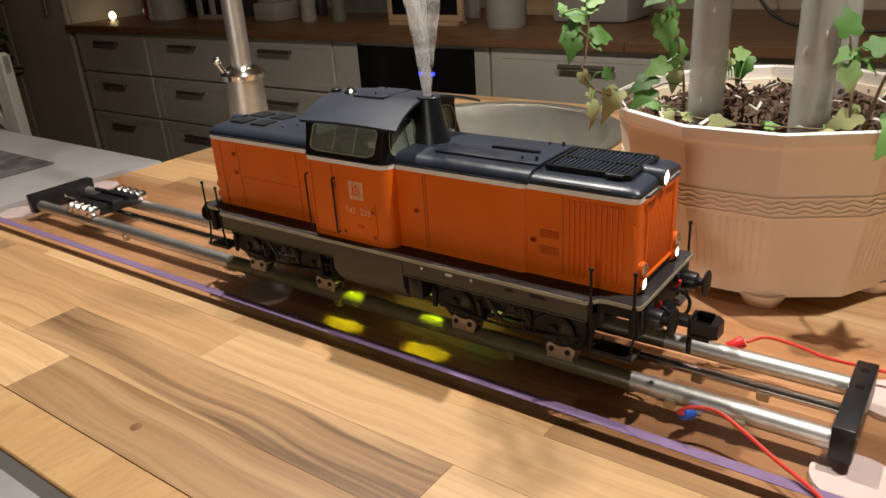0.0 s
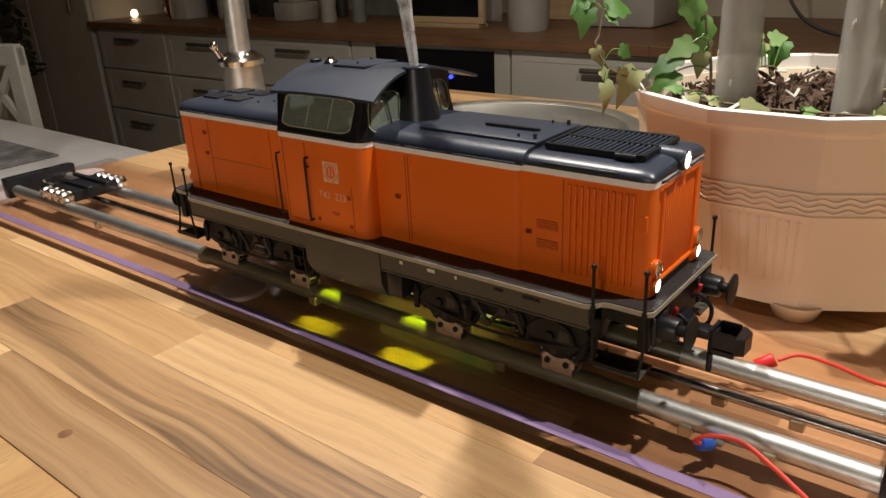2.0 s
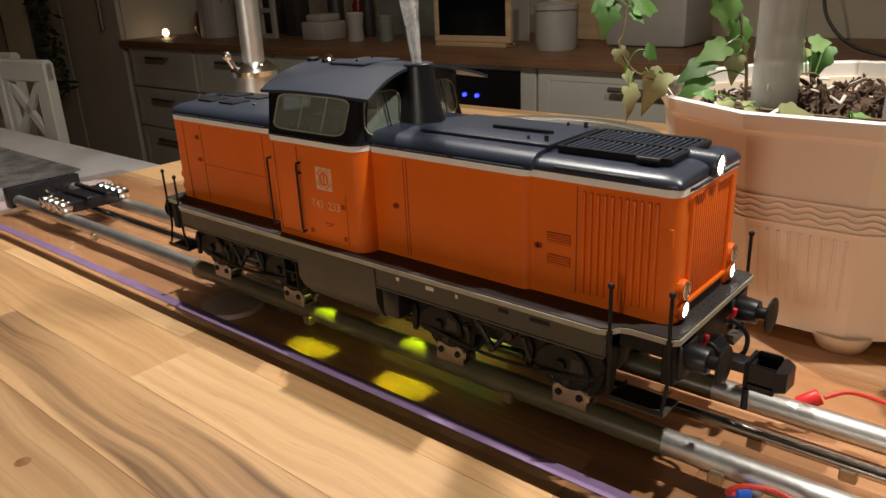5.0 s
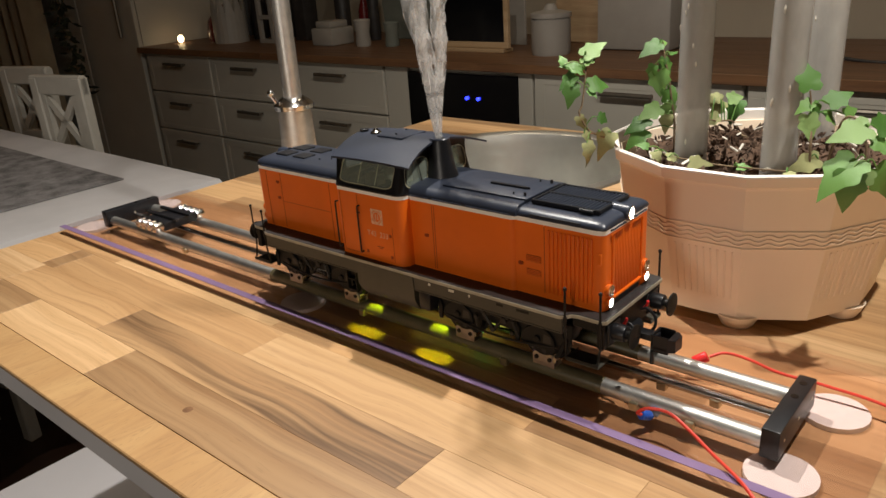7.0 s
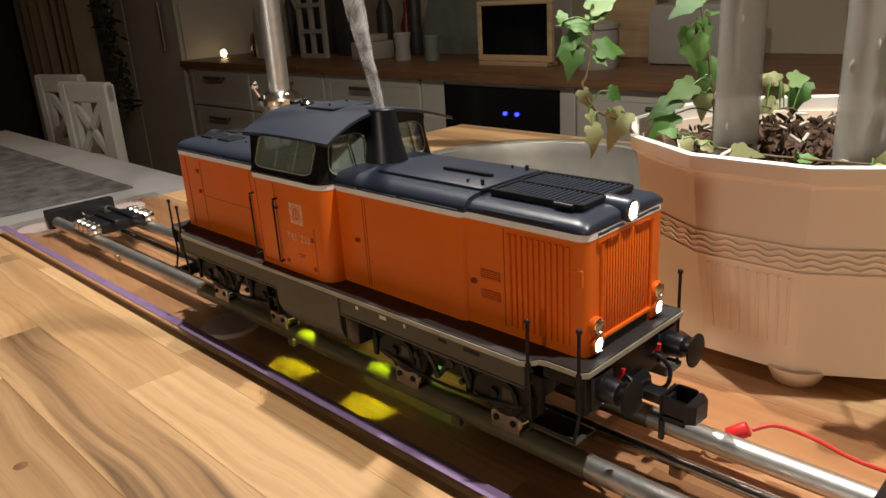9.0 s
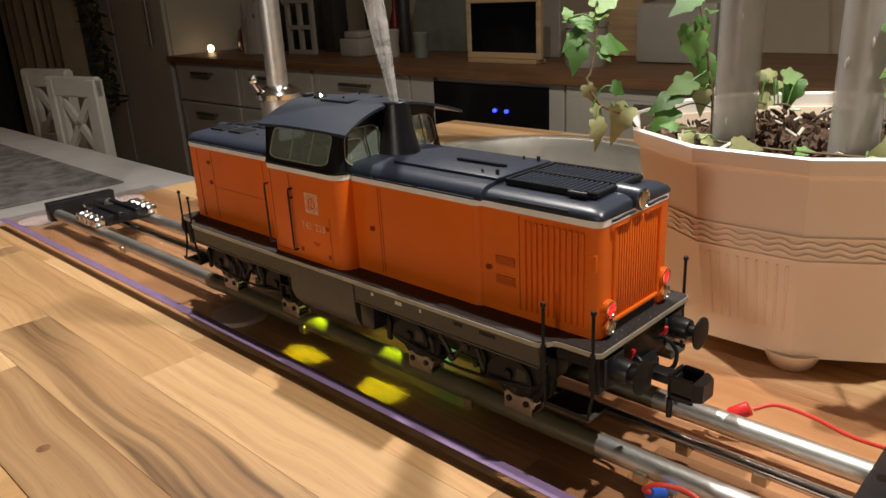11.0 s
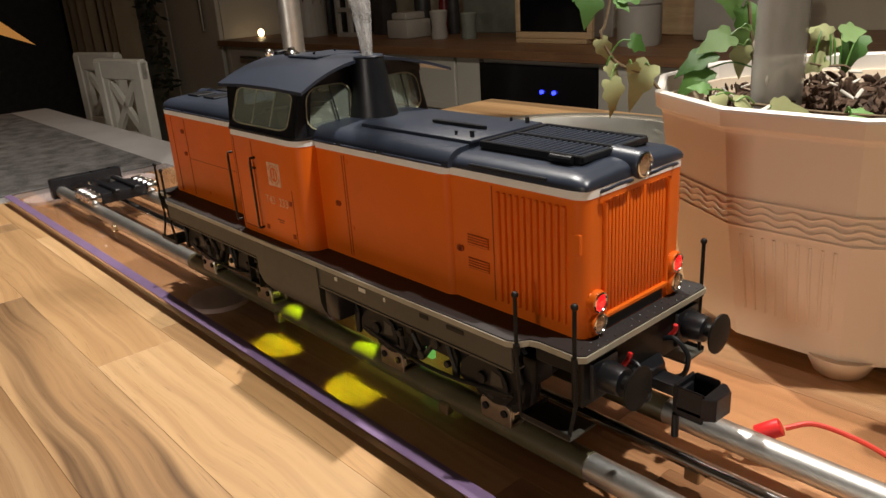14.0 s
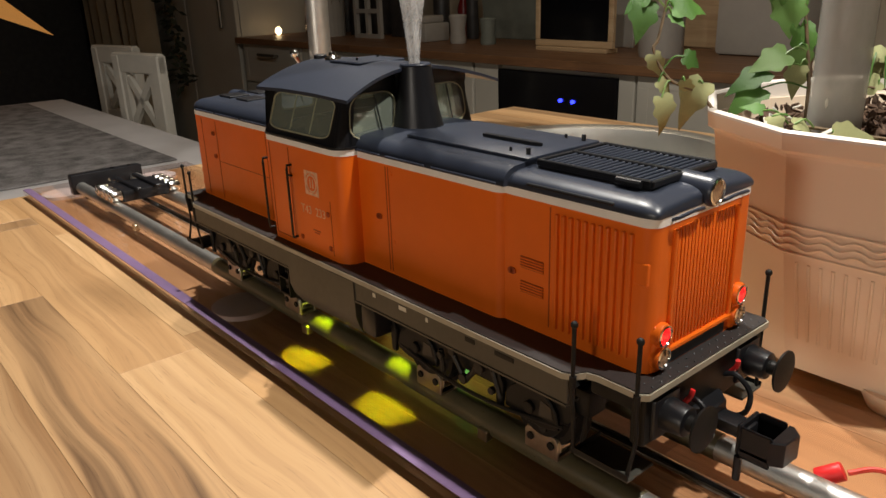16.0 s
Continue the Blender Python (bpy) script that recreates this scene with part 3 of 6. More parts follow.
def cloth():
    """The cloth with soft folds where it hangs over the edge."""
    bm = bmesh.new()
    x0, x1, y0, y1 = -2.47, -1.04, -0.67, 0.48
    ring, n = [], 40
    pts = []
    for k in range(n):
        pts.append((x0 + (x1 - x0) * k / n, y0))
    for k in range(n):
        pts.append((x1, y0 + (y1 - y0) * k / n))
    for k in range(n):
        pts.append((x1 - (x1 - x0) * k / n, y1))
    for k in range(n):
        pts.append((x0, y1 - (y1 - y0) * k / n))
    cx, cy = (x0 + x1) / 2, (y0 + y1) / 2
    for d, z in ((-0.03, DT), (0.0, DT - 0.004), (0.012, DT - 0.03), (0.02, DT - 0.12), (0.03, DT - 0.24)):
        ringv = []
        for i, (x, y) in enumerate(pts):
            fold = d * (1 + 0.5 * math.sin(i * 0.9) * (z < DT - 0.05))
            ringv.append(bm.verts.new((x + fold * (1 if x > cx else -1) * (abs(x - cx) > (x1 - x0) * 0.495), y + fold * (1 if y > cy else -1) * (abs(y - cy) > (y1 - y0) * 0.495), z)))
        ring.append(ringv)
    bm.faces.new(ring[0])
    for a, b in zip(ring, ring[1:]):
        for k in range(len(a)):
            bm.faces.new((a[k], a[(k + 1) % len(a)], b[(k + 1) % len(a)], b[k]))
    return bm


thing("table_cloth", cloth(), CLOTH, "white cloth hanging over the edge of the dining table", "tablecloth")
thing("table_runner", box(-2.40, -1.22, -0.28, 0.36, DT + 0.001, DT + 0.004, 0.001), RUNNER, "grey patterned runner on the white table cloth", "table runner")



def dining_chair(left_post, right_post, group):
    a, b = Vector((*left_post, ROOM_FLOOR)), Vector((*right_post, ROOM_FLOOR))
    x0, x1, y = -(b - a).length / 2, (b - a).length / 2, 0.0
    ob = empty("dining_chair", (0, 0, ROOM_FLOOR), "white painted wooden chair with a crossed lattice back", "chair", group)
    top, low = 0.02, -0.20
    for x in (x0, x1 - 0.035):
        part("leg", box(x, x + 0.035, y, y + 0.03, ROOM_FLOOR, top - 0.005, 0.004), CHAIR, ob)
        part("leg", box(x, x + 0.035, y - 0.40, y - 0.365, ROOM_FLOOR, -0.46, 0.004), CHAIR, ob)
    part("seat", box(x0, x1, y - 0.42, y, -0.46, -0.43, 0.006, 2), CHAIR, ob)
    back = box(x0, x1, y + 0.002, y + 0.025, top - 0.055, top, 0.004)
    box(x0 + 0.03, x1 - 0.03, y + 0.002, y + 0.022, low - 0.02, low + 0.02, 0.003, bm=back)
    xm, w = (x0 + x1) / 2, 0.07
    for x in (xm - w - 0.012, xm + w - 0.012):
        box(x, x + 0.024, y + 0.004, y + 0.02, low, top - 0.05, bm=back)
    part("backrest", back, CHAIR, ob)
    cross = bmesh.new()
    for s in (-1, 1):
        bar = box(-0.085, 0.085, y + 0.006, y + 0.018, -0.010, 0.010)
        moved(bar, Matrix.Translation((xm, 0, (top + low) / 2 - 0.02)) @ Matrix.Rotation(s * 0.85, 4, "Y"))
        join(cross, bar)
    part("lattice", cross, CHAIR, ob)
    for k in range(5):
        x = x0 + 0.07 + k * (x1 - x0 - 0.14) / 4
        part("slat", box(x - 0.008, x + 0.008, y + 0.006, y + 0.018, -0.43, low - 0.02), CHAIR, ob)
    ob.matrix_basis = Matrix.Translation((a + b) / 2) @ Matrix.Rotation(math.atan2(b.y - a.y, b.x - a.x), 4, "Z")


dining_chair((-1.965, 0.50), (-1.745, 0.545), "dining chairs")
dining_chair((-2.34, 0.56), (-2.12, 0.615), "dining chairs")


def curtain():
    xs = [(-4.30 + 0.9 * k / 60, 1.15 + 0.035 * math.sin(k * 0.75) + 0.01 * math.sin(k * 2.1)) for k in range(61)]
    return loft([[(x, y, z) for x, y in xs] + [(x, y + 0.01, z) for x, y in xs[::-1]] for z in (ROOM_FLOOR + 0.02, 0.2, 1.45)])


thing("curtain", curtain(), CURTAIN, "long beige curtain hanging in folds", "curtain")


def garland():
    bm = bmesh.new()
    rnd = random.Random(5)
    for k in range(260):
        t = k / 260
        c = Vector((-3.30 + 0.15 * t + 0.03 * rnd.uniform(-1, 1), 1.18 + 0.03 * rnd.uniform(-1, 1), 1.0 - 1.25 * t))
        d = Vector((rnd.uniform(-1, 1), rnd.uniform(-1, 1), rnd.uniform(-1, 0.4))).normalized() * 0.05
        s = d.orthogonal().normalized() * 0.012
        v = [bm.verts.new(p) for p in (c, c + d * 0.5 + s, c + d, c + d * 0.5 - s)]
        bm.faces.new(v)
    return bm


thing("garland", garland(), GARLAND, "dark dry leaf garland hanging down beside the curtain", "garland", kind="stuff")

# a lit paper star over the dining table
star = empty("paper_star_lamp", (-2.72, 0.17, 0.29), "glowing orange paper star lamp hanging over the dining table", "star lamp")


def star_spike(c, tip, w):
    c, tip = Vector(c), Vector(tip)
    d = (tip - c).normalized()
    a = d.orthogonal().normalized()
    b = d.cross(a)
    bm = bmesh.new()
    base = [bm.verts.new(c + d * 0.05 + w * (math.cos(t) * a + math.sin(t) * b)) for t in (0.4, 0.4 + 1.571, 0.4 + 3.142, 0.4 + 4.712)]
    top = bm.verts.new(tip)
    bm.faces.new(base[::-1])
    for k in range(4):
        bm.faces.new((base[k], base[(k + 1) % 4], top))
    return bm


SC = Vector((-2.72, 0.17, 0.29))
for tip in ((-2.45, 0.49, 0.05), (-2.47, 0.47, 0.53), (-2.97, -0.13, 0.53), (-2.97, -0.13, 0.05), (-2.72, 0.17, 0.80), (-2.72, 0.17, -0.12)):
    part("star_point", star_spike(SC, tip, 0.075), SHADE, star, smooth=False)
part("cord", rod((-2.72, 0.17, 0.5), (-2.72, 0.17, 1.50), 0.004, seg=8), DARK_THING, star)

# white stool below the island's near edge
stool = empty("stool", (-0.63, -0.17, ROOM_FLOOR), "white lacquered stool at the end of the island", "stool")
part("seat", box(-0.80, -0.46, -0.34, 0.0, -0.48, -0.45, 0.006, 2), WHITE_BRIGHT, stool)
for x in (-0.78, -0.48):
    for y in (-0.32, -0.02):
        part("leg", box(x - 0.018, x + 0.018, y - 0.018, y + 0.018, ROOM_FLOOR, -0.48, 0.003), WHITE_BRIGHT, stool)

# ---- the island ----
IX0, IX1, IY0, IY1 = -0.515, 1.10, -0.228, 0.612
body = empty("island_cabinet", (0.3, 0.2, ROOM_FLOOR), "white lacquered kitchen island below a wooden worktop", "kitchen island")
part("front_panel", box(IX0 + 0.004, IX1 - 0.015, IY0 + 0.0005, IY0 + 0.020, TOP - 0.025, TOP - 0.0045, 0.002), WHITE_BRIGHT, body)
part("side_panel", box(0.112, 0.13, IY0 + 0.26, IY1 - 0.02, ROOM_FLOOR, TOP - 0.032, 0.002), WHITE_BRIGHT, body)
part("side_panel", box(IX1 - 0.03, IX1 - 0.012, IY0 + 0.26, IY1 - 0.02, ROOM_FLOOR, TOP - 0.032, 0.002), WHITE_BRIGHT, body)
part("back_panel", box(0.13, IX1 - 0.03, IY1 - 0.04, IY1 - 0.02, ROOM_FLOOR, TOP - 0.032, 0.002), WHITE_BRIGHT, body)

SX, SY, SR = -0.225, 0.42, 0.158


def sink():
    ob = empty("round_sink", (SX, SY, TOP - 0.15), "round satin stainless steel sink set into the worktop", "sink")
    part("bowl", lathe([(SR + 0.014, TOP + 0.0005), (SR + 0.013, TOP + 0.003), (SR + 0.002, TOP + 0.004), (SR - 0.004, TOP + 0.001), (SR - 0.008, TOP - 0.012), (SR - 0.014, TOP - 0.11), (SR - 0.03, TOP - 0.145), (SR - 0.06, TOP - 0.152), (0.045, TOP - 0.156), (0, TOP - 0.157)], (SX, SY, 0), 72), SINK, ob)
    part("drain", lathe([(0.04, TOP - 0.1545), (0.034, TOP - 0.153), (0.02, TOP - 0.157), (0, TOP - 0.157)], (SX, SY, 0), 24), CHROME, ob, "chrome drain strainer")


sink()


def dish_cloth():
    bm = ball((-0.105, 0.46, TOP - 0.12), 0.045, sub=3, squash=(1.0, 0.7, 0.8))
    for v in bm.verts:
        v.co += Vector((1, 1, 1)) * 0.009 * noise.noise(v.co * 60)
    return bm


thing("dish_cloth", dish_cloth(), SPONGE, "crumpled dark grey dishcloth in the sink", "dishcloth")

tap = empty("tap", (-0.435, 0.228, TOP), "brushed steel kitchen tap with a thick base and lever", "tap")
TX, TY = -0.435, 0.232
part("base", lathe([(0, TOP), (0.027, TOP), (0.027, TOP + 0.004), (0.0235, TOP + 0.007), (0.0215, 0.088), (0, 0.088)], (TX, TY, 0), 32), STEEL, tap)
part("collar", lathe([(0.0215, 0.088), (0.0255, 0.0885), (0.0258, 0.094), (0.022, 0.098), (0.0145, 0.103), (0, 0.103)], (TX, TY, 0), 32), CHROME, tap, "polished collar")
part("spout", hose([(TX, TY, 0.10), (TX, TY, 0.2), (TX, TY, 0.30), (TX, TY, 0.37), (TX + 0.05, TY + 0.045, 0.44), (TX + 0.12, TY + 0.10, 0.42), (TX + 0.14, TY + 0.12, 0.36)], 0.0118, 20), STEEL, tap)
lever = rod((TX - 0.010, TY - 0.018, 0.098), (TX - 0.013, TY - 0.0225, 0.108), 0.0030, seg=10)
ball((TX - 0.0135, TY - 0.023, 0.1105), 0.0052, bm=lever)
part("lever", lever, CHROME, tap, "small polished lever knob")


# ---- the acrylic sheet, felt pads and roller stand ----
Z_GLASS = 0.0045
PX0, PX1, PY0, PY1 = -0.507, 0.302, -0.062, 0.098
sheet = empty("acrylic_sheet", (0, 0, TOP), "clear acrylic base sheet with purple tape along one edge", "base plate")
pane_ob = part("sheet", box(PX0, PX1, PY0, PY1, 0.0002, Z_GLASS, 0.0004), ACRYL, sheet)
part("edge_tape", box(PX0, PX1 - 0.012, PY0 + 0.0005, PY0 + 0.0070, Z_GLASS + 0.0001, Z_GLASS + 0.0005), PURPLE, sheet, "purple tape")


def felt(x, y, r=0.0185):
    thing("felt_pad", lathe([(0, TOP), (r, TOP), (r, 0.0), (r - 0.0008, 0.0001), (0, 0.0001)], (x, y, 0), 40), FELT, "round white felt pad under the acrylic sheet", "felt pad", "felt pads under the sheet")


for x, y in ((0.263, -0.034), (0.270, 0.040), (-0.12, -0.032), (-0.12, 0.062), (-0.488, -0.032), (-0.488, 0.058)):
    felt(x, y)

stand = empty("roller_test_stand", (0, 0, Z_GLASS), "steel tube roller test stand with black end blocks", "test stand")
TR, TZ, TYY = 0.0052, Z_GLASS + 0.0056, 0.0245
part("rail_tube", rod((-0.449, -TYY, TZ), (0.252, -TYY, TZ), TR, seg=24), STEEL, stand)
part("rail_tube", rod((-0.449, TYY, TZ), (0.252, TYY, TZ), TR, seg=24), STEEL, stand)
part("centre_rod", rod((-0.449, 0.001, TZ), (0.252, 0.001, TZ), 0.0028, seg=16), CHROME, stand, "thin bright centre rod")
for x0 in (-0.459, 0.2505):
    eb = part("end_block", box(x0, x0 + 0.0098, -0.0325, 0.0315, Z_GLASS, Z_GLASS + 0.0180, 0.0008, 2), BLACK, stand, "black plastic end block")
    for y in (0.006, 0.022):
        part("screw_hole", rod((x0 + 0.0049, y, Z_GLASS + 0.0172), (x0 + 0.0049, y, Z_GLASS + 0.0182), 0.0022, seg=12), GLOSS_BLACK, eb)
    for y in (-0.024, 0.0, 0.024):
        part("screw", rod((x0 + 0.0096, y, Z_GLASS + 0.009), (x0 + 0.0100, y, Z_GLASS + 0.009), 0.0009, seg=10), BRASS, eb)
for s in (-1, 1):
    part("tube_sleeve", rod((-0.166, s * TYY, TZ), (0.156, s * TYY, TZ), TR + 0.0002, seg=28, bevel=0.0004), SLEEVE, stand, "dull olive sleeve on the tube")
for x in (-0.30, -0.05, 0.085, 0.178, 0.212):
    for s in (-1, 1):
        part("clip", box(x - 0.0028, x + 0.0028, s * TYY - 0.0072 * (s < 0) + 0.0032 * (s > 0) - 0.0, s * TYY - 0.0032 * (s < 0) + 0.0072 * (s > 0), Z_GLASS, Z_GLASS + 0.0052, 0.0005), BRASS, stand, "small bright metal clip")
for x in (0.182, 0.215):
    part("clip", box(x - 0.003, x + 0.003, -0.0025, 0.0045, Z_GLASS, Z_GLASS + 0.0052, 0.0005), BRASS, stand, "small bright metal clip")

# spare roller carriage
car = empty("roller_carriage", (-0.375, 0, TZ), "black roller carriage with steel bearings parked on the tubes", "roller carriage")
part("block", box(-0.392, -0.352, -0.019, 0.019, TZ + 0.004, TZ + 0.013, 0.001, 2), BLACK, car)
for x in (-0.388, -0.356):
    part("axle", rod((x, -0.030, TZ + 0.0085), (x, 0.030, TZ + 0.0085), 0.0016, seg=10), CHROME, car)
for s in (-1, 1):
    for k in range(4):
        x = -0.388 + k * 0.0107
        part("bearing", rod((x, s * 0.0195, TZ + 0.0095), (x, s * 0.029, TZ + 0.0095), 0.0047, seg=18, bevel=0.0008), CHROME, car, "shiny steel bearing")
for y in (-0.008, 0.008):
    part("bar", box(-0.402, -0.344, y - 0.002, y + 0.002, TZ + 0.013, TZ + 0.016, 0.0005), BLACK, car)

AXLES = (-0.1245, -0.0575, 0.0545, 0.1175)
for ax in AXLES:
    for s in (-1, 1):
        rb = empty("wheel_roller", (ax, s * 0.026, TZ), "small nickel bracket with two rollers carrying a wheel", "wheel roller", "rollers under the wheels")
        y0 = s * 0.0318
        outl = [(-0.0078, 0.0), (0.0078, 0.0), (0.0078, 0.0070), (0.0068, 0.0086), (0.0050, 0.0092), (0.0030, 0.0086), (-0.0030, 0.0086), (-0.0050, 0.0092), (-0.0068, 0.0086), (-0.0078, 0.0070)]
        for inset in (0.0, 0.0085):
            part("bracket", extrude(outl, lambda u, v, w, ax=ax, y0=y0, s=s, inset=inset: (ax + u, y0 - s * inset + s * w, TZ + 0.0058 + v), 0.0012, bevel=0.0002), NICKEL, rb)
        part("saddle", box(ax - 0.0074, ax + 0.0074, y0 - s * 0.0085, y0, TZ + 0.0050, TZ + 0.0064, 0.0003), NICKEL, rb)
        for dx in (-0.0048, 0.0048):
            part("roller", rod((ax + dx, y0 - s * 0.0075, TZ + 0.0112), (ax + dx, y0, TZ + 0.0112), 0.0040, seg=16), CHROME, rb)
            part("rivet", rod((ax + dx, y0 + s * 0.001, TZ + 0.0112), (ax + dx, y0 + s * 0.0019, TZ + 0.0112), 0.0015, seg=12), MATT, rb)
        # the bright cradle strip under the wheel
        arc = [(ax + 0.0165 * math.sin(radians(a)), TZ + 0.0300 - 0.0165 * math.cos(radians(a))) for a in range(-32, 33, 8)]
        part("cradle", loft([[(x, y0 - s * 0.0035, z), (x, y0 + s * 0.0002, z), (x, y0 + s * 0.0002, z + 0.0006), (x, y0 - s * 0.0035, z + 0.0006)] for x, z in arc]), CHROME, rb, "bright curved strip")

# wires
wr = empty("red_wire", (0.195, 0.036, Z_GLASS), "thin red cable with a red crimped plug", "cable")
part("cable", hose([(0.196, 0.0375, 0.0135), (0.204, 0.043, 0.016), (0.218, 0.047, 0.0135), (0.236, 0.046, 0.0108), (0.262, 0.050, 0.0085), (0.30, 0.048, 0.0065), (0.36, 0.03, 0.0), (0.44, 0.0, -0.0015)], 0.0010), RED_WIRE, wr)
part("plug", rod((0.1875, 0.0340, 0.0088), (0.1945, 0.0375, 0.0135), 0.0034, seg=14, bevel=0.0004), RED_PLUG, wr, "red plug sleeve")
part("tag", box(0.1795, 0.188, 0.0305, 0.0345, 0.0065, 0.0085, 0.0004), CHROME, wr, "bright crimp tag")
wb = empty("orange_wire", (0.19, -0.035, Z_GLASS), "orange-red cable with a blue crimped plug", "cable")
part("cable", hose([(0.1885, -0.0385, 0.0095), (0.1865, -0.0425, 0.0125), (0.192, -0.041, 0.0165), (0.203, -0.0385, 0.0165), (0.216, -0.0415, 0.0125), (0.232, -0.049, 0.0085), (0.252, -0.061, 0.0068), (0.28, -0.078, 0.0), (0.34, -0.10, -0.0015)], 0.0010), RED_WIRE, wb)
part("plug", rod((0.190, -0.0335, 0.0070), (0.1875, -0.040, 0.0100), 0.0028, seg=14, bevel=0.0004), BLUE_PLUG, wb, "blue plug sleeve")
part("tag", box(0.189, 0.1945, -0.034, -0.029, 0.0058, 0.0078, 0.0004), CHROME, wb, "bright crimp tag")

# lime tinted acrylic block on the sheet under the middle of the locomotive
# block and strip are no lamps; their emission stands in for lamplight
thing("lime_block", box(-0.03, 0.052, 0.004, 0.016, Z_GLASS + 0.0002, 0.030, 0.001, 2), LIME, "lime-tinted acrylic block under the locomotive, lamplight put in as glow", "acrylic block")
thing("acrylic_bar", box(0.0375, 0.047, -0.004, -0.001, Z_GLASS + 0.0002, 0.054, 0.0008, 2), GREEN_GLOW, "green acrylic strip under the locomotive, lamplight put in as glow", "acrylic strip")
for px, ax in ((-0.034, -0.039), (0.0265, 0.028)):
    glow = bpy.data.lights.new("underfloor_lamp", "SPOT")
    glow.energy, glow.color, glow.shadow_soft_size, glow.spot_size, glow.spot_blend = 0.13, (0.66, 1.0, 0.01), 0.0016, radians(50), 0.40
    new("underfloor_lamp", glow).matrix_world = look((px, -0.028, 0.0335), (ax, -0.034, TOP))

# ---- the locomotive ----
RAIL = TZ + 0.0095
loco = empty("model_locomotive", (0, 0, RAIL), "orange model diesel locomotive with blue-black roof and grey frame", "model locomotive")
DZ = 0.0625           # top of the deck
HW = 0.031            # half width of the hood
MID = 0.0021          # the middle section stands out by this much on each side
BAND = 0.1095         # lower edge of the white line
BAND2 = 0.1122


def plan_ring(x0, x1, w, r, z, n=5):
    """A rounded rectangle in plan."""
    out = []
    for cx, cy, a0 in ((x1 - r, w - r, 0), (x0 + r, w - r, 90), (x0 + r, -w + r, 180), (x1 - r, -w + r, 270)):
        for k in range(n + 1):
            a = radians(a0 + 90 * k / n)
            out.append((cx + r * math.cos(a), cy + r * math.sin(a), z))
    return out


def hood(x0, x1, name, label, half=HW):
    ob = part(name, loft([plan_ring(x0, x1, half, 0.0045, z) for z in (DZ, DZ + 0.0005, BAND)]), ORANGE, loco, label)
    part("white_line", loft([plan_ring(x0 - 0.0002, x1 + 0.0002, half + 0.0002, 0.0046, z) for z in (BAND, BAND2)]), WHITE_LINE, ob, "white lining")
    return ob


def half_at(x):
    """Half width of the hood at x."""
    return HW + MID if 0 < x < 0.0985 else HW


def roof_ring(x, half, z0, ztop, shoulder, n=7):
    """A cross section of a hood roof: flat sides, rounded shoulders, a slightly arched top."""
    out = [(x, -half, z0)]
    rise = min(shoulder * 0.8, ztop - 0.0016 - z0 - 0.0006)
    for k in range(n + 1):
        a = radians(180 - 90 * k / n)
        out.append((x, -half + shoulder + shoulder * math.cos(a), ztop - 0.0012 - rise + rise * math.sin(a)))
    out.append((x, -half * 0.35, ztop - 0.0004))
    out.append((x, half * 0.35, ztop - 0.0004))
    for k in range(n + 1):
        a = radians(90 - 90 * k / n)
        out.append((x, half - shoulder + shoulder * math.cos(a), ztop - 0.0012 - rise + rise * math.sin(a)))
    out.append((x, half, z0))
    return out


def hood_roof(x0, x1, half, ztop, round0, round1, parent, name="hood_roof"):
    n = 6
    r = 0.008
    if round0:
        secs = [roof_ring(x0 + r * (1 - math.cos(radians(90 * k / n))), half - 0.0025 * (1 - math.sin(radians(90 * k / n))), BAND2, BAND2 + (ztop - BAND2) * (0.45 + 0.55 * math.sin(radians(90 * k / n))), 0.004 + 0.004 * k / n) for k in range(n)]
    else:
        secs = [roof_ring(x0, half, BAND2, ztop, 0.008)]
    if round1:
        secs += [roof_ring(x1 - r * (1 - math.cos(radians(90 * k / n))), half - 0.0025 * (1 - math.sin(radians(90 * k / n))), BAND2, BAND2 + (ztop - BAND2) * (0.45 + 0.55 * math.sin(radians(90 * k / n))), 0.004 + 0.004 * k / n) for k in range(n, -1, -1)]
    else:
        secs += [roof_ring(x1, half, BAND2, ztop, 0.008)]
    return part(name, loft(secs), NAVY, parent)


front = hood(0.09, 0.1575, "front_hood", "ribbed orange radiator hood")
middle = hood(0.008, 0.0985, "middle_hood", "long orange engine hood", HW + MID)
rear = hood(-0.1575, -0.046, "rear_hood", "short orange hood behind the cab")
hood_roof(0.008, 0.0995, HW + MID + 0.0004, 0.1198, False, False, loco)
hood_roof(0.099, 0.1578, HW + 0.0002, 0.1182, False, True, loco)
hood_roof(-0.1578, -0.044, HW + 0.0002, 0.1196, True, False, loco)
# raised hatch cover and slots of the middle roof
part("roof_hatch", box(0.034, 0.1005, -0.0215, 0.0215, 0.1188, 0.1203, 0.0006, 2), NAVY, loco)
part("roof_slot", extrude([(0.0, -0.0012), (0.026, -0.0012), (0.030, 0.0), (0.026, 0.0012), (0.0, 0.0012)], lambda u, v, w: (0.062 + u, v - 0.003, 0.1205 + w), 0.0012), BLACK, loco)
for y in (-0.0165, 0.0165):
    part("hatch_bolt", rod((0.0965, y, 0.1204), (0.0965, y, 0.1226), 0.0009, seg=8), BLACK, loco)
    part("hatch_bolt", rod((0.088, y, 0.1204), (0.088, y, 0.1218), 0.0006, seg=8), BLACK, loco)
for x0, x1 in ((0.012, 0.030), (0.034, 0.058), (0.062, 0.096), (-0.150, -0.128), (-0.124, -0.098), (-0.094, -0.066)):
    for s in (-1, 1):
        part("rain_strip", box(x0, x1, s * (half_at(x0) + 0.0002), s * (half_at(x0) + 0.0014), 0.1124, 0.1133, 0.0002), NAVY, loco)
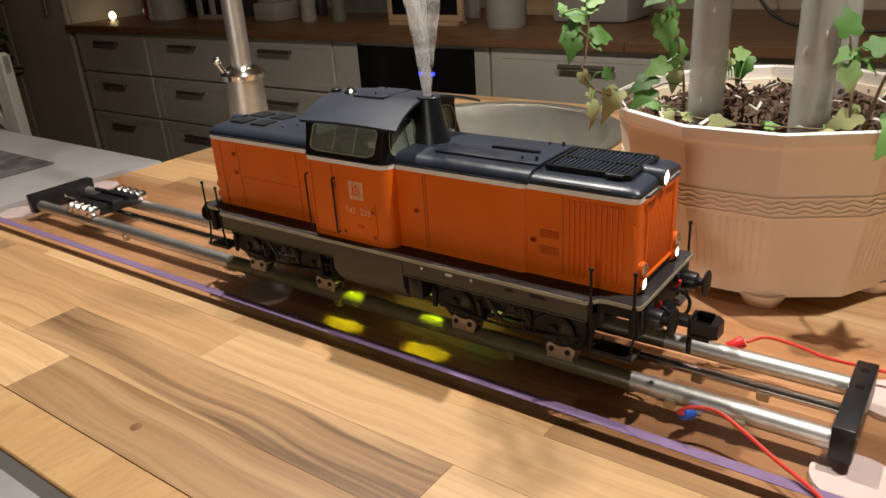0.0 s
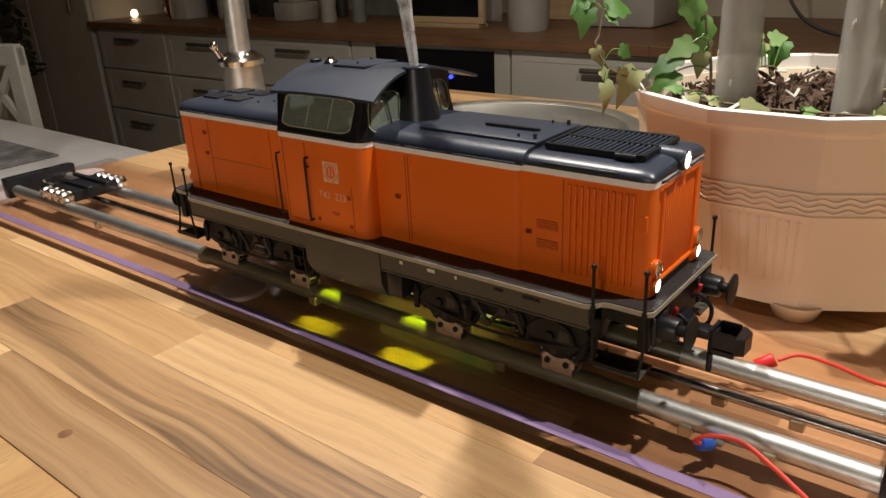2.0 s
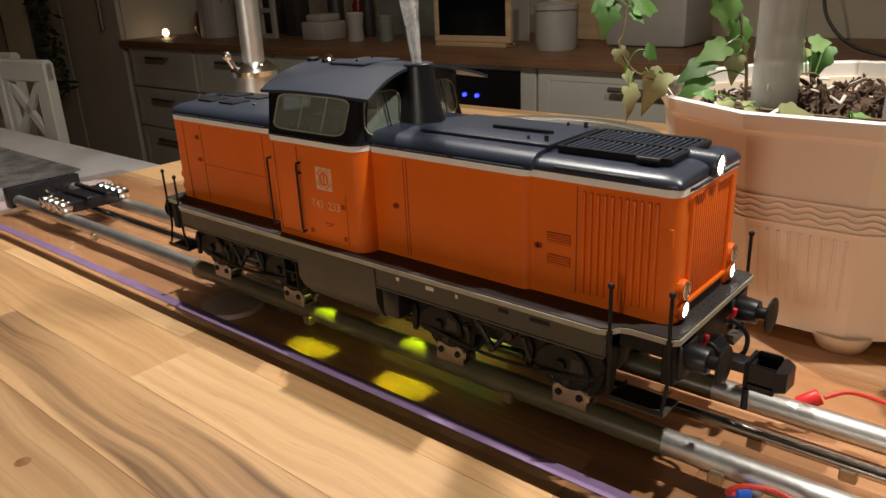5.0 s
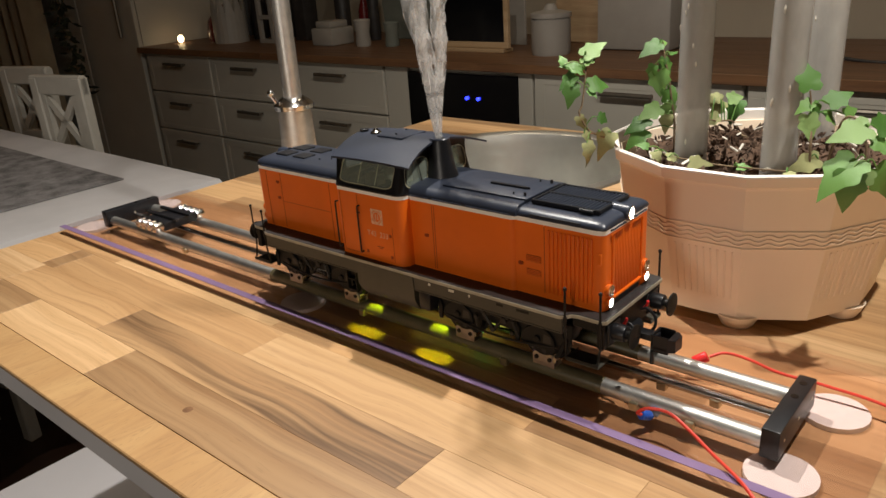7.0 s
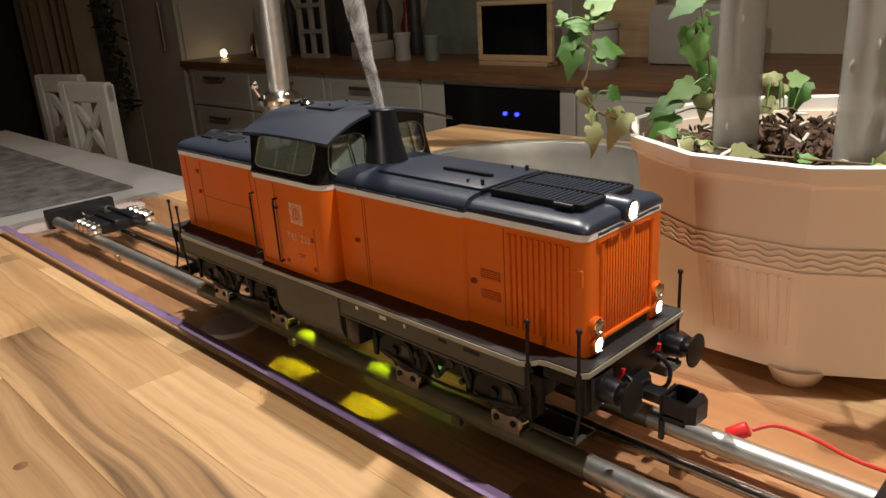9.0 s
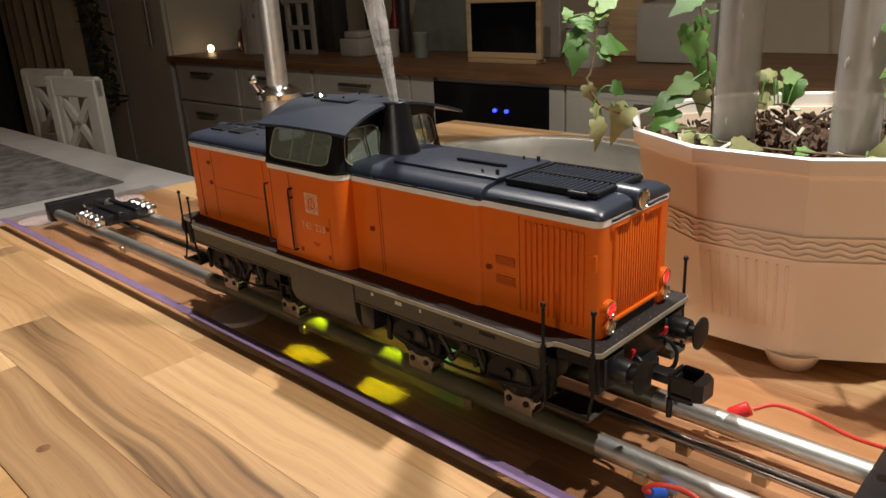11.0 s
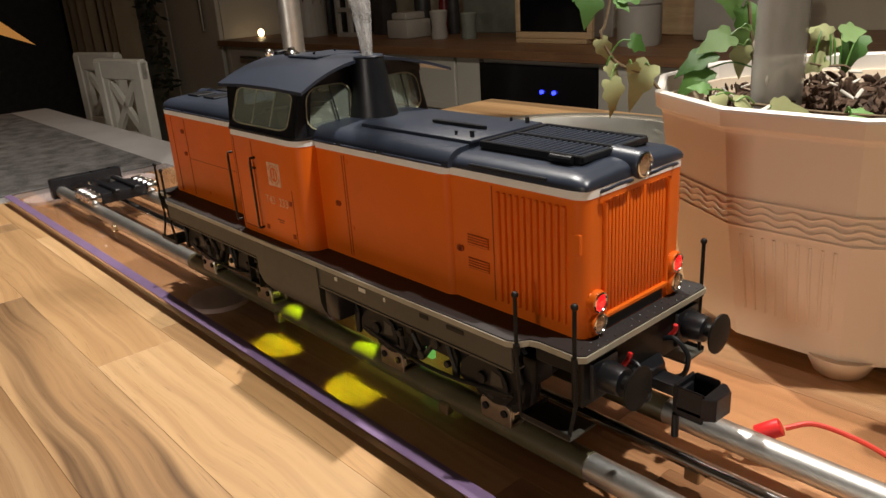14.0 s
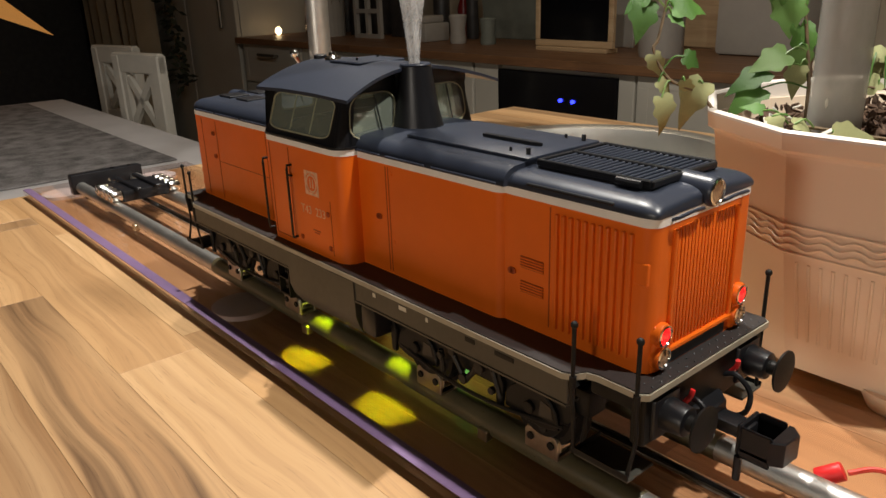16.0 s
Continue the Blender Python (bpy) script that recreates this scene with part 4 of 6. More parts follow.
# long grab slot on the front roof shoulder
for s in (-1, 1):
    part("shoulder_vent", box(0.108, 0.143, s * (HW - 0.0022), s * (HW + 0.0006), 0.1138, 0.1148, 0.0003), BLACK, loco)

# grille on the front roof
gr = part("roof_grille", box(0.1035, 0.1485, -0.0195, 0.0195, 0.1170, 0.1180), BLACK, loco, "black slatted cooling grille")
for y in (-0.0195, 0.0, 0.0195):
    part("grille_bar", box(0.1035, 0.1485, y - 0.0008, y + 0.0008, 0.1180, 0.1204, 0.0003), BLACK, gr)
for x in (0.1035, 0.1485):
    part("grille_bar", box(x - 0.0008, x + 0.0008, -0.0195, 0.0195, 0.1180, 0.1202, 0.0003), BLACK, gr)
slat = mesh_of("slat", box(-0.00055, 0.00055, -0.0093, 0.0093, 0, 0.0019, 0.0003), NAVY)
for k in range(17):
    for y in (-0.00985, 0.00985):
        so = part("slat", slat, None, gr)
        so.location = (0.1062 + k * 0.0025, y, 0.1180)
for s in (-1, 1):
    hb = rod((0.146, s * 0.0212, 0.1190), (0.137, s * 0.0212, 0.1190), 0.0013, seg=10)
    part("grille_latch", hb, BLACK, gr)
# dark vents on the rear roof
for x in (-0.140, -0.119):
    part("roof_vent", box(x - 0.007, x + 0.007, -0.0165, -0.003, 0.1186, 0.1199, 0.0003), BLACK, loco)
    part("roof_vent", box(x - 0.007, x + 0.007, 0.003, 0.0165, 0.1186, 0.1199, 0.0003), BLACK, loco)
for x, y in ((-0.09, -0.006), (-0.083, 0.004), (-0.098, -0.012), (-0.075, -0.002)):
    part("roof_bolt", ball((x, y, 0.1196), 0.0009, sub=1), NAVY, loco)

def body_at(x):
    return rear if x < 0 else middle if x < 0.0985 else front


# vertical ribs on the hood sides and the nose
rib = mesh_of("rib", box(-0.00085, 0.00085, -0.0013, 0.0013, 0, 0.0405, 0.0006, 2), ORANGE)
for k in range(11):
    for s in (-1, 1):
        so = part("rib", rib, None, front)
        so.location = (0.1215 + k * 0.00285, s * HW, 0.0665)
fine = mesh_of("fine_rib", box(-0.00036, 0.00036, -0.00075, 0.00075, 0, 0.0385, 0.0003, 2), ORANGE)
for k in range(17):
    so = part("rib", fine, None, front)
    so.location = (0.1575, -0.0168 + k * 0.0021, 0.0692)
    so = part("rib", fine, None, rear)
    so.location = (-0.1575, -0.0168 + k * 0.0021, 0.0692)
# nose frame
nf = box(0.1570, 0.1586, -0.0205, -0.0188, DZ + 0.004, BAND - 0.002, 0.0003)
box(0.1570, 0.1586, 0.0188, 0.0205, DZ + 0.004, BAND - 0.002, 0.0003, bm=nf)
box(0.1570, 0.1588, -0.0205, 0.0205, DZ + 0.0048, DZ + 0.0066, 0.0004, bm=nf)
part("nose_frame", nf, ORANGE, front)
part("nose_slot", box(0.1572, 0.1577, -0.018, 0.018, DZ + 0.0004, DZ + 0.0040), BLACK, front)
for s in (-1, 1):
    hx = part("corner_hatch", box(0.1512, 0.1560, s * (HW - 0.0018), s * (HW + 0.00012), 0.0915, 0.0985, 0.0003), ORANGE, front)
    # panel joints, hinges and catches
    for x, z0, z1 in ((0.0325, 0.064, 0.1085), (0.0342, 0.064, 0.1085), (0.1185, 0.066, 0.1085), (-0.0705, 0.064, 0.1085), (-0.1280, 0.064, 0.1085), (-0.1460, 0.064, 0.1085)):
        part("panel_joint", box(x - 0.00022, x + 0.00022, s * (half_at(x) - 0.0002), s * (half_at(x) + 0.00016), z0, z1), ORANGE_DARK, body_at(x))
    part("panel_joint", box(-0.1275, -0.0710, s * (HW - 0.0002), s * (HW + 0.00014), 0.0855, 0.0858), ORANGE_DARK, rear)
    for x, z in ((0.0268, 0.0865), (0.1015, 0.0822), (-0.132, 0.088), (-0.132, 0.101)):
        c = rod((x - 0.0006, s * half_at(x), z), (x - 0.0006, s * (half_at(x) + 0.0006), z), 0.0012, seg=12)
        rod((x + 0.0006, s * half_at(x), z), (x + 0.0006, s * (half_at(x) + 0.0006), z), 0.0012, seg=12, bm=c)
        part("catch", c, ORANGE_DARK, body_at(x))
    for x, z in ((0.0362, 0.076), (0.0362, 0.105), (-0.1265, 0.067), (-0.108, 0.067), (-0.100, 0.067)):
        part("hinge", box(x - 0.0007, x + 0.0007, s * half_at(x), s * (half_at(x) + 0.0005), z, z + 0.0020, 0.0002), ORANGE, body_at(x))
    for z0 in (0.0845, 0.0755):
        lv = part("louvre", box(0.1055, 0.1160, s * HW, s * (HW + 0.0002), z0, z0 + 0.0042), ORANGE_DARK, front)
        for k in range(4):
            part("louvre_blade", box(0.1055, 0.1160, s * HW, s * (HW + 0.0006), z0 + 0.0004 + k * 0.0010, z0 + 0.0009 + k * 0.0010), ORANGE, lv)

# ---- cab ----
CW = 0.043
CX0, CX1 = -0.050, 0.0135


def cab_ring(z, w, x0, x1, c=0.0075, n=4):
    """Cab plan with rounded front corners and tighter rear ones."""
    out = []
    for cx, cy, a0, r in ((x1 - c, w - c, 0, c), (x0 + 0.003, w - 0.003, 90, 0.003), (x0 + 0.003, -w + 0.003, 180, 0.003), (x1 - c, -w + c, 270, c)):
        for k in range(n + 1):
            a = radians(a0 + 90 * k / n)
            out.append((cx + r * math.cos(a), cy + r * math.sin(a), z))
    return out


cab = part("cab", loft([cab_ring(DZ, CW, CX0, CX1), cab_ring(0.1105, CW, CX0, CX1)]), ORANGE, loco, "orange cab with a blue-black upper part")
part("white_line", loft([cab_ring(0.1105, CW + 0.0002, CX0 - 0.0002, CX1 + 0.0002), cab_ring(0.1132, CW + 0.0002, CX0 - 0.0002, CX1 + 0.0002)]), WHITE_LINE, cab, "white lining")
part("cab_moulding", loft([cab_ring(0.1132, CW + 0.0006, CX0 - 0.0004, CX1 + 0.0006), cab_ring(0.1142, CW + 0.0006, CX0 - 0.0004, CX1 + 0.0006)]), BLACK, cab)


def wall_point(side, u, v):
    """A place on the sloping upper cab wall: u along the wall, v upwards from 0 to 1."""
    z = 0.1142 + v * 0.0215
    lean = 0.0062 * v
    if side in ("near", "far"):
        s = -1 if side == "near" else 1
        return Vector((u, s * (CW - 0.0005 - lean), z))
    x = CX1 - 0.0004 - 0.0016 * v if side == "front" else CX0 + 0.0006 + lean * 0.6
    return Vector((x, u, z))


def rounded(u0, u1, v0, v1, ru, rv, n=4):
    out = []
    for cu, cv, a0 in ((u1 - ru, v1 - rv, 0), (u0 + ru, v1 - rv, 90), (u0 + ru, v0 + rv, 180), (u1 - ru, v0 + rv, 270)):
        for k in range(n + 1):
            a = radians(a0 + 90 * k / n)
            out.append((cu + ru * math.cos(a), cv + rv * math.sin(a)))
    return out


def corner(side):
    """How far the corners of a window are rounded, as a share of its width."""
    return 0.30 if side == "front" else 0.16


def window_wall(side, u0, u1, holes, name):
    """A wall with rounded openings that go through it, and a framed pane in each."""
    bm = bmesh.new()
    inward = {"near": Vector((0, 1, 0)), "far": Vector((0, -1, 0)), "front": Vector((-1, 0, 0)), "back": Vector((1, 0, 0))}[side] * 0.0014
    # columns of wall between and beside the openings, cut by bridging each opening to its cell
    cuts = [u0]
    for a, b in zip(holes, holes[1:]):
        cuts.append((a[1] + b[0]) / 2)
    cuts.append(u1)
    for (h0, h1, v0, v1, tilt), c0, c1 in zip(holes, cuts, cuts[1:]):
        hole = rounded(h0, h1, v0, v1, corner(side) * (h1 - h0), (v1 - v0) * (corner(side) + 0.02))
        m = len(hole)
        cell = []
        mid_u, mid_v = (h0 + h1) / 2, (v0 + v1) / 2
        for u, v in hole:
            du, dv = u - mid_u, v - mid_v
            s = min(((c1 - mid_u) / du if du > 1e-9 else (c0 - mid_u) / du if du < -1e-9 else 1e9), ((1 - mid_v) / dv if dv > 1e-9 else (0 - mid_v) / dv if dv < -1e-9 else 1e9))
            cell.append((mid_u + du * s, mid_v + dv * s))
        for cu, cv in ((c0, 0), (c1, 0), (c1, 1), (c0, 1)):
            k = min(range(m), key=lambda i: (cell[i][0] - cu) ** 2 + ((cell[i][1] - cv) * 0.02) ** 2)
            cell[k] = (cu, cv)
        hole = [(u + tilt * (v - mid_v), v) for u, v in hole]
        rings = []
        for lay in (0, 1):
            off = inward * lay
            rings.append([bm.verts.new(wall_point(side, u, v) + off) for u, v in cell])
            rings.append([bm.verts.new(wall_point(side, u, v) + off) for u, v in hole])
        for k in range(m):
            j = (k + 1) % m
            bm.faces.new((rings[0][k], rings[0][j], rings[1][j], rings[1][k]))
            bm.faces.new((rings[3][k], rings[3][j], rings[2][j], rings[2][k]))
            bm.faces.new((rings[1][k], rings[1][j], rings[3][j], rings[3][k]))
    wall = part(name, bm, BLACK, loco)
    for h0, h1, v0, v1, tilt in holes:
        mid_v = (v0 + v1) / 2
        fr = bmesh.new()
        o = [(u + tilt * (v - mid_v), v) for u, v in rounded(h0, h1, v0, v1, corner(side) * (h1 - h0), (v1 - v0) * (corner(side) + 0.02))]
        i = [(u + tilt * (v - mid_v), v) for u, v in rounded(h0 + 0.0005, h1 - 0.0005, v0 + 0.025, v1 - 0.025, (corner(side) - 0.02) * (h1 - h0), (v1 - v0) * corner(side))]
        ra = [fr.verts.new(wall_point(side, u, v) - inward * 0.12) for u, v in o]
        rb = [fr.verts.new(wall_point(side, u, v) - inward * 0.12) for u, v in i]
        rc = [fr.verts.new(wall_point(side, u, v) + inward * 0.5) for u, v in i]
        rd = [fr.verts.new(wall_point(side, u, v) + inward * 0.5) for u, v in o]
        m = len(o)
        for k in range(m):
            j = (k + 1) % m
            for p, q in ((ra, rb), (rb, rc), (rc, rd), (rd, ra)):
                fr.faces.new((p[k], p[j], q[j], q[k]))
        part("window_frame", fr, CREAM_FRAME, wall, "cream window frame")
        pn = bmesh.new()
        pa = [pn.verts.new(wall_point(side, u, v) + inward * 0.25) for u, v in i]
        pb = [pn.verts.new(wall_point(side, u, v) + inward * 0.40) for u, v in i]
        pn.faces.new(pa)
        pn.faces.new(pb[::-1])
        for k in range(m):
            pn.faces.new((pa[k], pa[(k + 1) % m], pb[(k + 1) % m], pb[k]))
        part("pane", pn, PANE, wall).visible_shadow = False
        if side in ("near", "far"):
            for f in (0.36, 0.68):
                um = h0 + (h1 - h0) * f
                part("mullion", hose([wall_point(side, um + tilt * (v0 - mid_v), v0 + 0.04) + inward * 0.5, wall_point(side, um + tilt * (v1 - mid_v), v1 - 0.04) + inward * 0.5], 0.00032, 6, 1), CREAM_FRAME, wall)
        else:
            part("wiper", hose([wall_point(side, (h0 + h1) / 2 + 0.004, v0 + 0.1) - inward * 0.5, wall_point(side, (h0 + h1) / 2 + 0.001, v1 - 0.02) - inward * 0.5], 0.0004, 6, 1), BLACK, wall)
    return wall


for side in ("near", "far"):
    window_wall(side, CX0 + 0.0006, CX1 - 0.0045, [(-0.0455, 0.0055, 0.10, 0.88, 0.003)], "cab_upper_wall")
window_wall("front", -0.0365, 0.0365, [(-0.0352, -0.0088, 0.10, 0.97, 0.0030), (0.0088, 0.0352, 0.10, 0.97, -0.0030)], "cab_upper_wall")
window_wall("back", -0.042, 0.042, [(-0.0335, -0.0135, 0.40, 0.90, 0.0), (0.0135, 0.0335, 0.40, 0.90, 0.0)], "cab_upper_wall")
for s in (-1, 1):
    # the dark corner posts of the upper cab
    for xa, xb in ((CX1 - 0.0048, CX1 - 0.0006), ):
        post = loft([[(xa - 0.0008, s * (CW - 0.0004 - 0.0062 * v), 0.1142 + 0.0215 * v), (xa + 0.0020, s * (CW - 0.0010 - 0.0062 * v), 0.1142 + 0.0215 * v), (xb + 0.0002 - 0.0016 * v, s * (CW - 0.0034 - 0.0062 * v), 0.1142 + 0.0215 * v), (xb + 0.0002 - 0.0016 * v, s * (CW - 0.0075 - 0.0050 * v), 0.1142 + 0.0215 * v), (xa - 0.001, s * (CW - 0.0075 - 0.0050 * v), 0.1142 + 0.0215 * v)] for v in (0, 0.5, 1)])
        part("corner_post", post, BLACK, cab)
part("cab_floor", box(CX0 + 0.002, CX1 - 0.003, -CW + 0.003, CW - 0.003, 0.1108, 0.1118), INTERIOR, cab)
part("control_desk", box(-0.034, -0.004, -0.016, 0.016, 0.1118, 0.1185, 0.0015, 2), INTERIOR, cab, "pale green control desk")
part("driver_seat", box(-0.030, -0.018, -0.032, -0.022, 0.1118, 0.1225, 0.0012, 2), BLACK, cab)


def cab_roof():
    """A thin arched roof with swept front and rear edges."""
    bm = bmesh.new()
    n, m = 24, 10
    grid = []
    for lay in (0, 1):
        rows = []
        for j in range(n + 1):
            y = -0.0455 + 0.091 * j / n
            f = (abs(y) / 0.0455) ** 1.6
            z = 0.1464 - 0.0090 * (abs(y) / 0.0455) ** 1.85 - 0.0014 * lay
            xa, xb = -0.056 + 0.008 * f, 0.0160 + 0.0095 * f
            rows.append([bm.verts.new((xa + (xb - xa) * i / m, y, z - 0.0010 * max(0, 1 - 3 * i / m) - 0.0008 * max(0, 3 * i / m - 2))) for i in range(m + 1)])
        grid.append(rows)
    for j in range(n):
        for i in range(m):
            bm.faces.new((grid[0][j][i], grid[0][j][i + 1], grid[0][j + 1][i + 1], grid[0][j + 1][i]))
            bm.faces.new((grid[1][j][i], grid[1][j + 1][i], grid[1][j + 1][i + 1], grid[1][j][i + 1]))
        for i in (0, m):
            bm.faces.new((grid[0][j][i], grid[0][j + 1][i], grid[1][j + 1][i], grid[1][j][i]))
    for j in (0, n):
        for i in range(m):
            bm.faces.new((grid[0][j][i], grid[0][j][i + 1], grid[1][j][i + 1], grid[1][j][i]))
    return bm


roof = part("cab_roof", cab_roof(), NAVY, loco, "arched blue-black cab roof")
part("roof_panel", box(-0.030, -0.006, -0.014, 0.014, 0.1455, 0.1466, 0.0004), NAVY, roof)
part("horn_dome", lathe([(0, 0.146), (0.0042, 0.146), (0.0040, 0.1468), (0.0020, 0.1480), (0.0017, 0.1492), (0, 0.1496)], (-0.038, -0.006, 0), 18), CHROME, roof, "small chrome dome")
part("roof_vent", lathe([(0, 0.1455), (0.0034, 0.1455), (0.0034, 0.1470), (0.0026, 0.1474), (0, 0.1474)], (-0.052, -0.004, 0), 18), BLACK, roof)
for x, y in ((-0.018, -0.006), (-0.022, 0.010)):
    part("roof_stud", rod((x, y, 0.146), (x, y, 0.1475), 0.0006, seg=8), BLACK, roof)

roof.location.z = -0.0012


def gable(x, name):
    """The dark wall piece that closes the cab between its window wall and the arch of the roof."""
    top = [(y, 0.1464 - 0.0012 - 0.0090 * (abs(y) / 0.0455) ** 1.85 - 0.0017) for y in [-0.0372 + 0.0744 * k / 16 for k in range(17)]]
    outline = [(-0.0372, 0.1345), *top, (0.0372, 0.1345)]
    return part(name, extrude(outline, lambda u, v, w: (x + w, u, v), 0.0012), BLACK, cab)


gable(CX1 - 0.0032, "gable")
gable(CX0 + 0.0044, "gable")

# exhaust pipe
stk = part("exhaust_pipe", loft([[(0.0170 + a * math.cos(t), b * math.sin(t), z) for t in [2 * math.pi * k / 24 for k in range(24)]] for z, a, b in ((0.1185, 0.0128, 0.0118), (0.124, 0.0112, 0.0105), (0.132, 0.0092, 0.0090), (0.1445, 0.0070, 0.0074))]), BLACK, loco, "tapered black exhaust stack")
part("stack_rim", lathe([(0.0050, 0.1442), (0.0069, 0.1446), (0.0072, 0.1451), (0.0067, 0.1456), (0.0046, 0.1457), (0.0034, 0.1452), (0.0034, 0.140), (0, 0.140)], (0.0172, 0, 0), 28), NAVY, stk)
part("fairing", box(-0.006, 0.0165, -0.0075, 0.0075, 0.1142, 0.1436, 0.002, 2), NAVY, stk)

# door, rails and badge on the cab side
for s in (-1, 1):
    y0, y1 = s * CW, s * (CW + 0.00016)
    for xa, xb, za, zb in ((-0.0465, -0.0461, 0.0655, 0.1095), (-0.0292, -0.0288, 0.0655, 0.1095), (-0.0460, -0.0293, 0.0652, 0.0656), (0.0032, 0.0035, 0.0650, 0.0900)):
        part("door_joint", box(xa, xb, y0, y1, za, zb), ORANGE_DARK, cab)
    for x in (-0.0495, -0.0272):
        hr = hose([(x, y0, 0.1015), (x, s * (CW + 0.0026), 0.1015), (x, s * (CW + 0.0028), 0.1000), (x, s * (CW + 0.0028), 0.0690), (x, s * (CW + 0.0026), 0.0672), (x, y0, 0.0672)], 0.00062, 8, 1)
        part("handrail", hr, BLACK, cab, "thin black handrail")
    part("door_handle", box(-0.0300, -0.0268, s * CW, s * (CW + 0.0014), 0.0960, 0.0967, 0.0002), BLACK, cab)
    for x, z in ((-0.0225, 0.0672), (0.0012, 0.0668), (0.0012, 0.0825)):
        part("hinge", box(x - 0.001, x + 0.001, y0, s * (CW + 0.0006), z, z + 0.0022, 0.0002), ORANGE_DARK, cab)
    # the square badge with a ring in it
    bz, bx, q = 0.0955, -0.0108, 0.0055
    bg = bmesh.new()
    for a0, a1, c0, c1 in ((-q, q, q - 0.0011, q), (-q, q, -q, -q + 0.0011), (-q, -q + 0.0011, -q + 0.0011, q - 0.0011), (q - 0.0011, q, -q + 0.0011, q - 0.0011)):
        box(bx + a0, bx + a1, y0, s * (CW + 0.00012), bz + c0, bz + c1, bm=bg)
    ringp = []
    for k in range(28):
        t = 2 * math.pi * k / 28
        ringp.append((math.cos(t), math.sin(t)))
    for k in range(28):
        (c0, s0), (c1, s1) = ringp[k], ringp[(k + 1) % 28]
        v = [bg.verts.new((bx + r * c, s * (CW + 0.00012), bz + r * d)) for r, c, d in ((0.0034, c0, s0), (0.0043, c0, s0), (0.0043, c1, s1), (0.0034, c1, s1))]
        bg.faces.new(v)
    for dx, dz, w, h in ((-0.0011, 0.0, 0.0004, 0.0021), (0.0011, 0.0, 0.0004, 0.0021)):
        box(bx + dx - w, bx + dx + w, y0, s * (CW + 0.00012), bz + dz - h, bz + dz + h, bm=bg)
    for ax, az, ex, ez in ((q - 0.0011, q - 0.0011, -1, -1), (-q + 0.0011, q - 0.0011, 1, -1), (q - 0.0011, -q + 0.0011, -1, 1), (-q + 0.0011, -q + 0.0011, 1, 1)):
        v = [bg.verts.new((bx + ax, s * (CW + 0.00012), bz + az)), bg.verts.new((bx + ax + ex * 0.0021, s * (CW + 0.00012), bz + az)), bg.verts.new((bx + ax, s * (CW + 0.00012), bz + az + ez * 0.0021))]
        bg.faces.new(v)
    part("badge", bg, FADED, cab, "faded white square badge", smooth=False)
    m = Matrix.Translation((-0.0215, -(CW + 0.0001), 0.0808)) @ Matrix.Rotation(radians(90), 4, "X")
    if s > 0:
        m = Matrix.Rotation(radians(180), 4, "Z") @ m
    part("class_number", lettering("T43  233", 0.0056, m), FADED, cab, "faded white running number", smooth=False)
    tiny = box(-0.0125, -0.0065, y0, s * (CW + 0.00012), 0.0735, 0.0741)
    box(-0.0115, -0.0075, y0, s * (CW + 0.00012), 0.0724, 0.0729, bm=tiny)
    part("small_print", tiny, ORANGE_DARK, cab)

# ---- frame and deck ----
KINK = 0.1405


def deck_ring(z, grow=0.0):
    w, e, wn = 0.0475 + grow, 0.1638 + grow, 0.0405 + grow
    half = [(e - 0.002, wn - 0.0), (KINK + 0.006, wn), (KINK + 0.0025, wn + 0.001), (KINK, w - 0.0015), (KINK - 0.003, w)]
    ring = [(e, -wn + 0.002, z), (e, wn - 0.002, z)] + [(x, y, z) for x, y in half] + [(-x, y, z) for x, y in half[::-1]] + [(-e, wn - 0.002, z), (-e, -wn + 0.002, z)] + [(-x, -y, z) for x, y in half] + [(x, -y, z) for x, y in half[::-1]]
    return ring


part("deck", loft([deck_ring(DZ - 0.0006), deck_ring(DZ)]), DECK, loco, "dark matt walkway deck")
part("deck_edge", loft([deck_ring(DZ - 0.0026, 0.0005), deck_ring(DZ - 0.0005, 0.0005)]), PALE_GREY, loco, "worn pale grey edge")
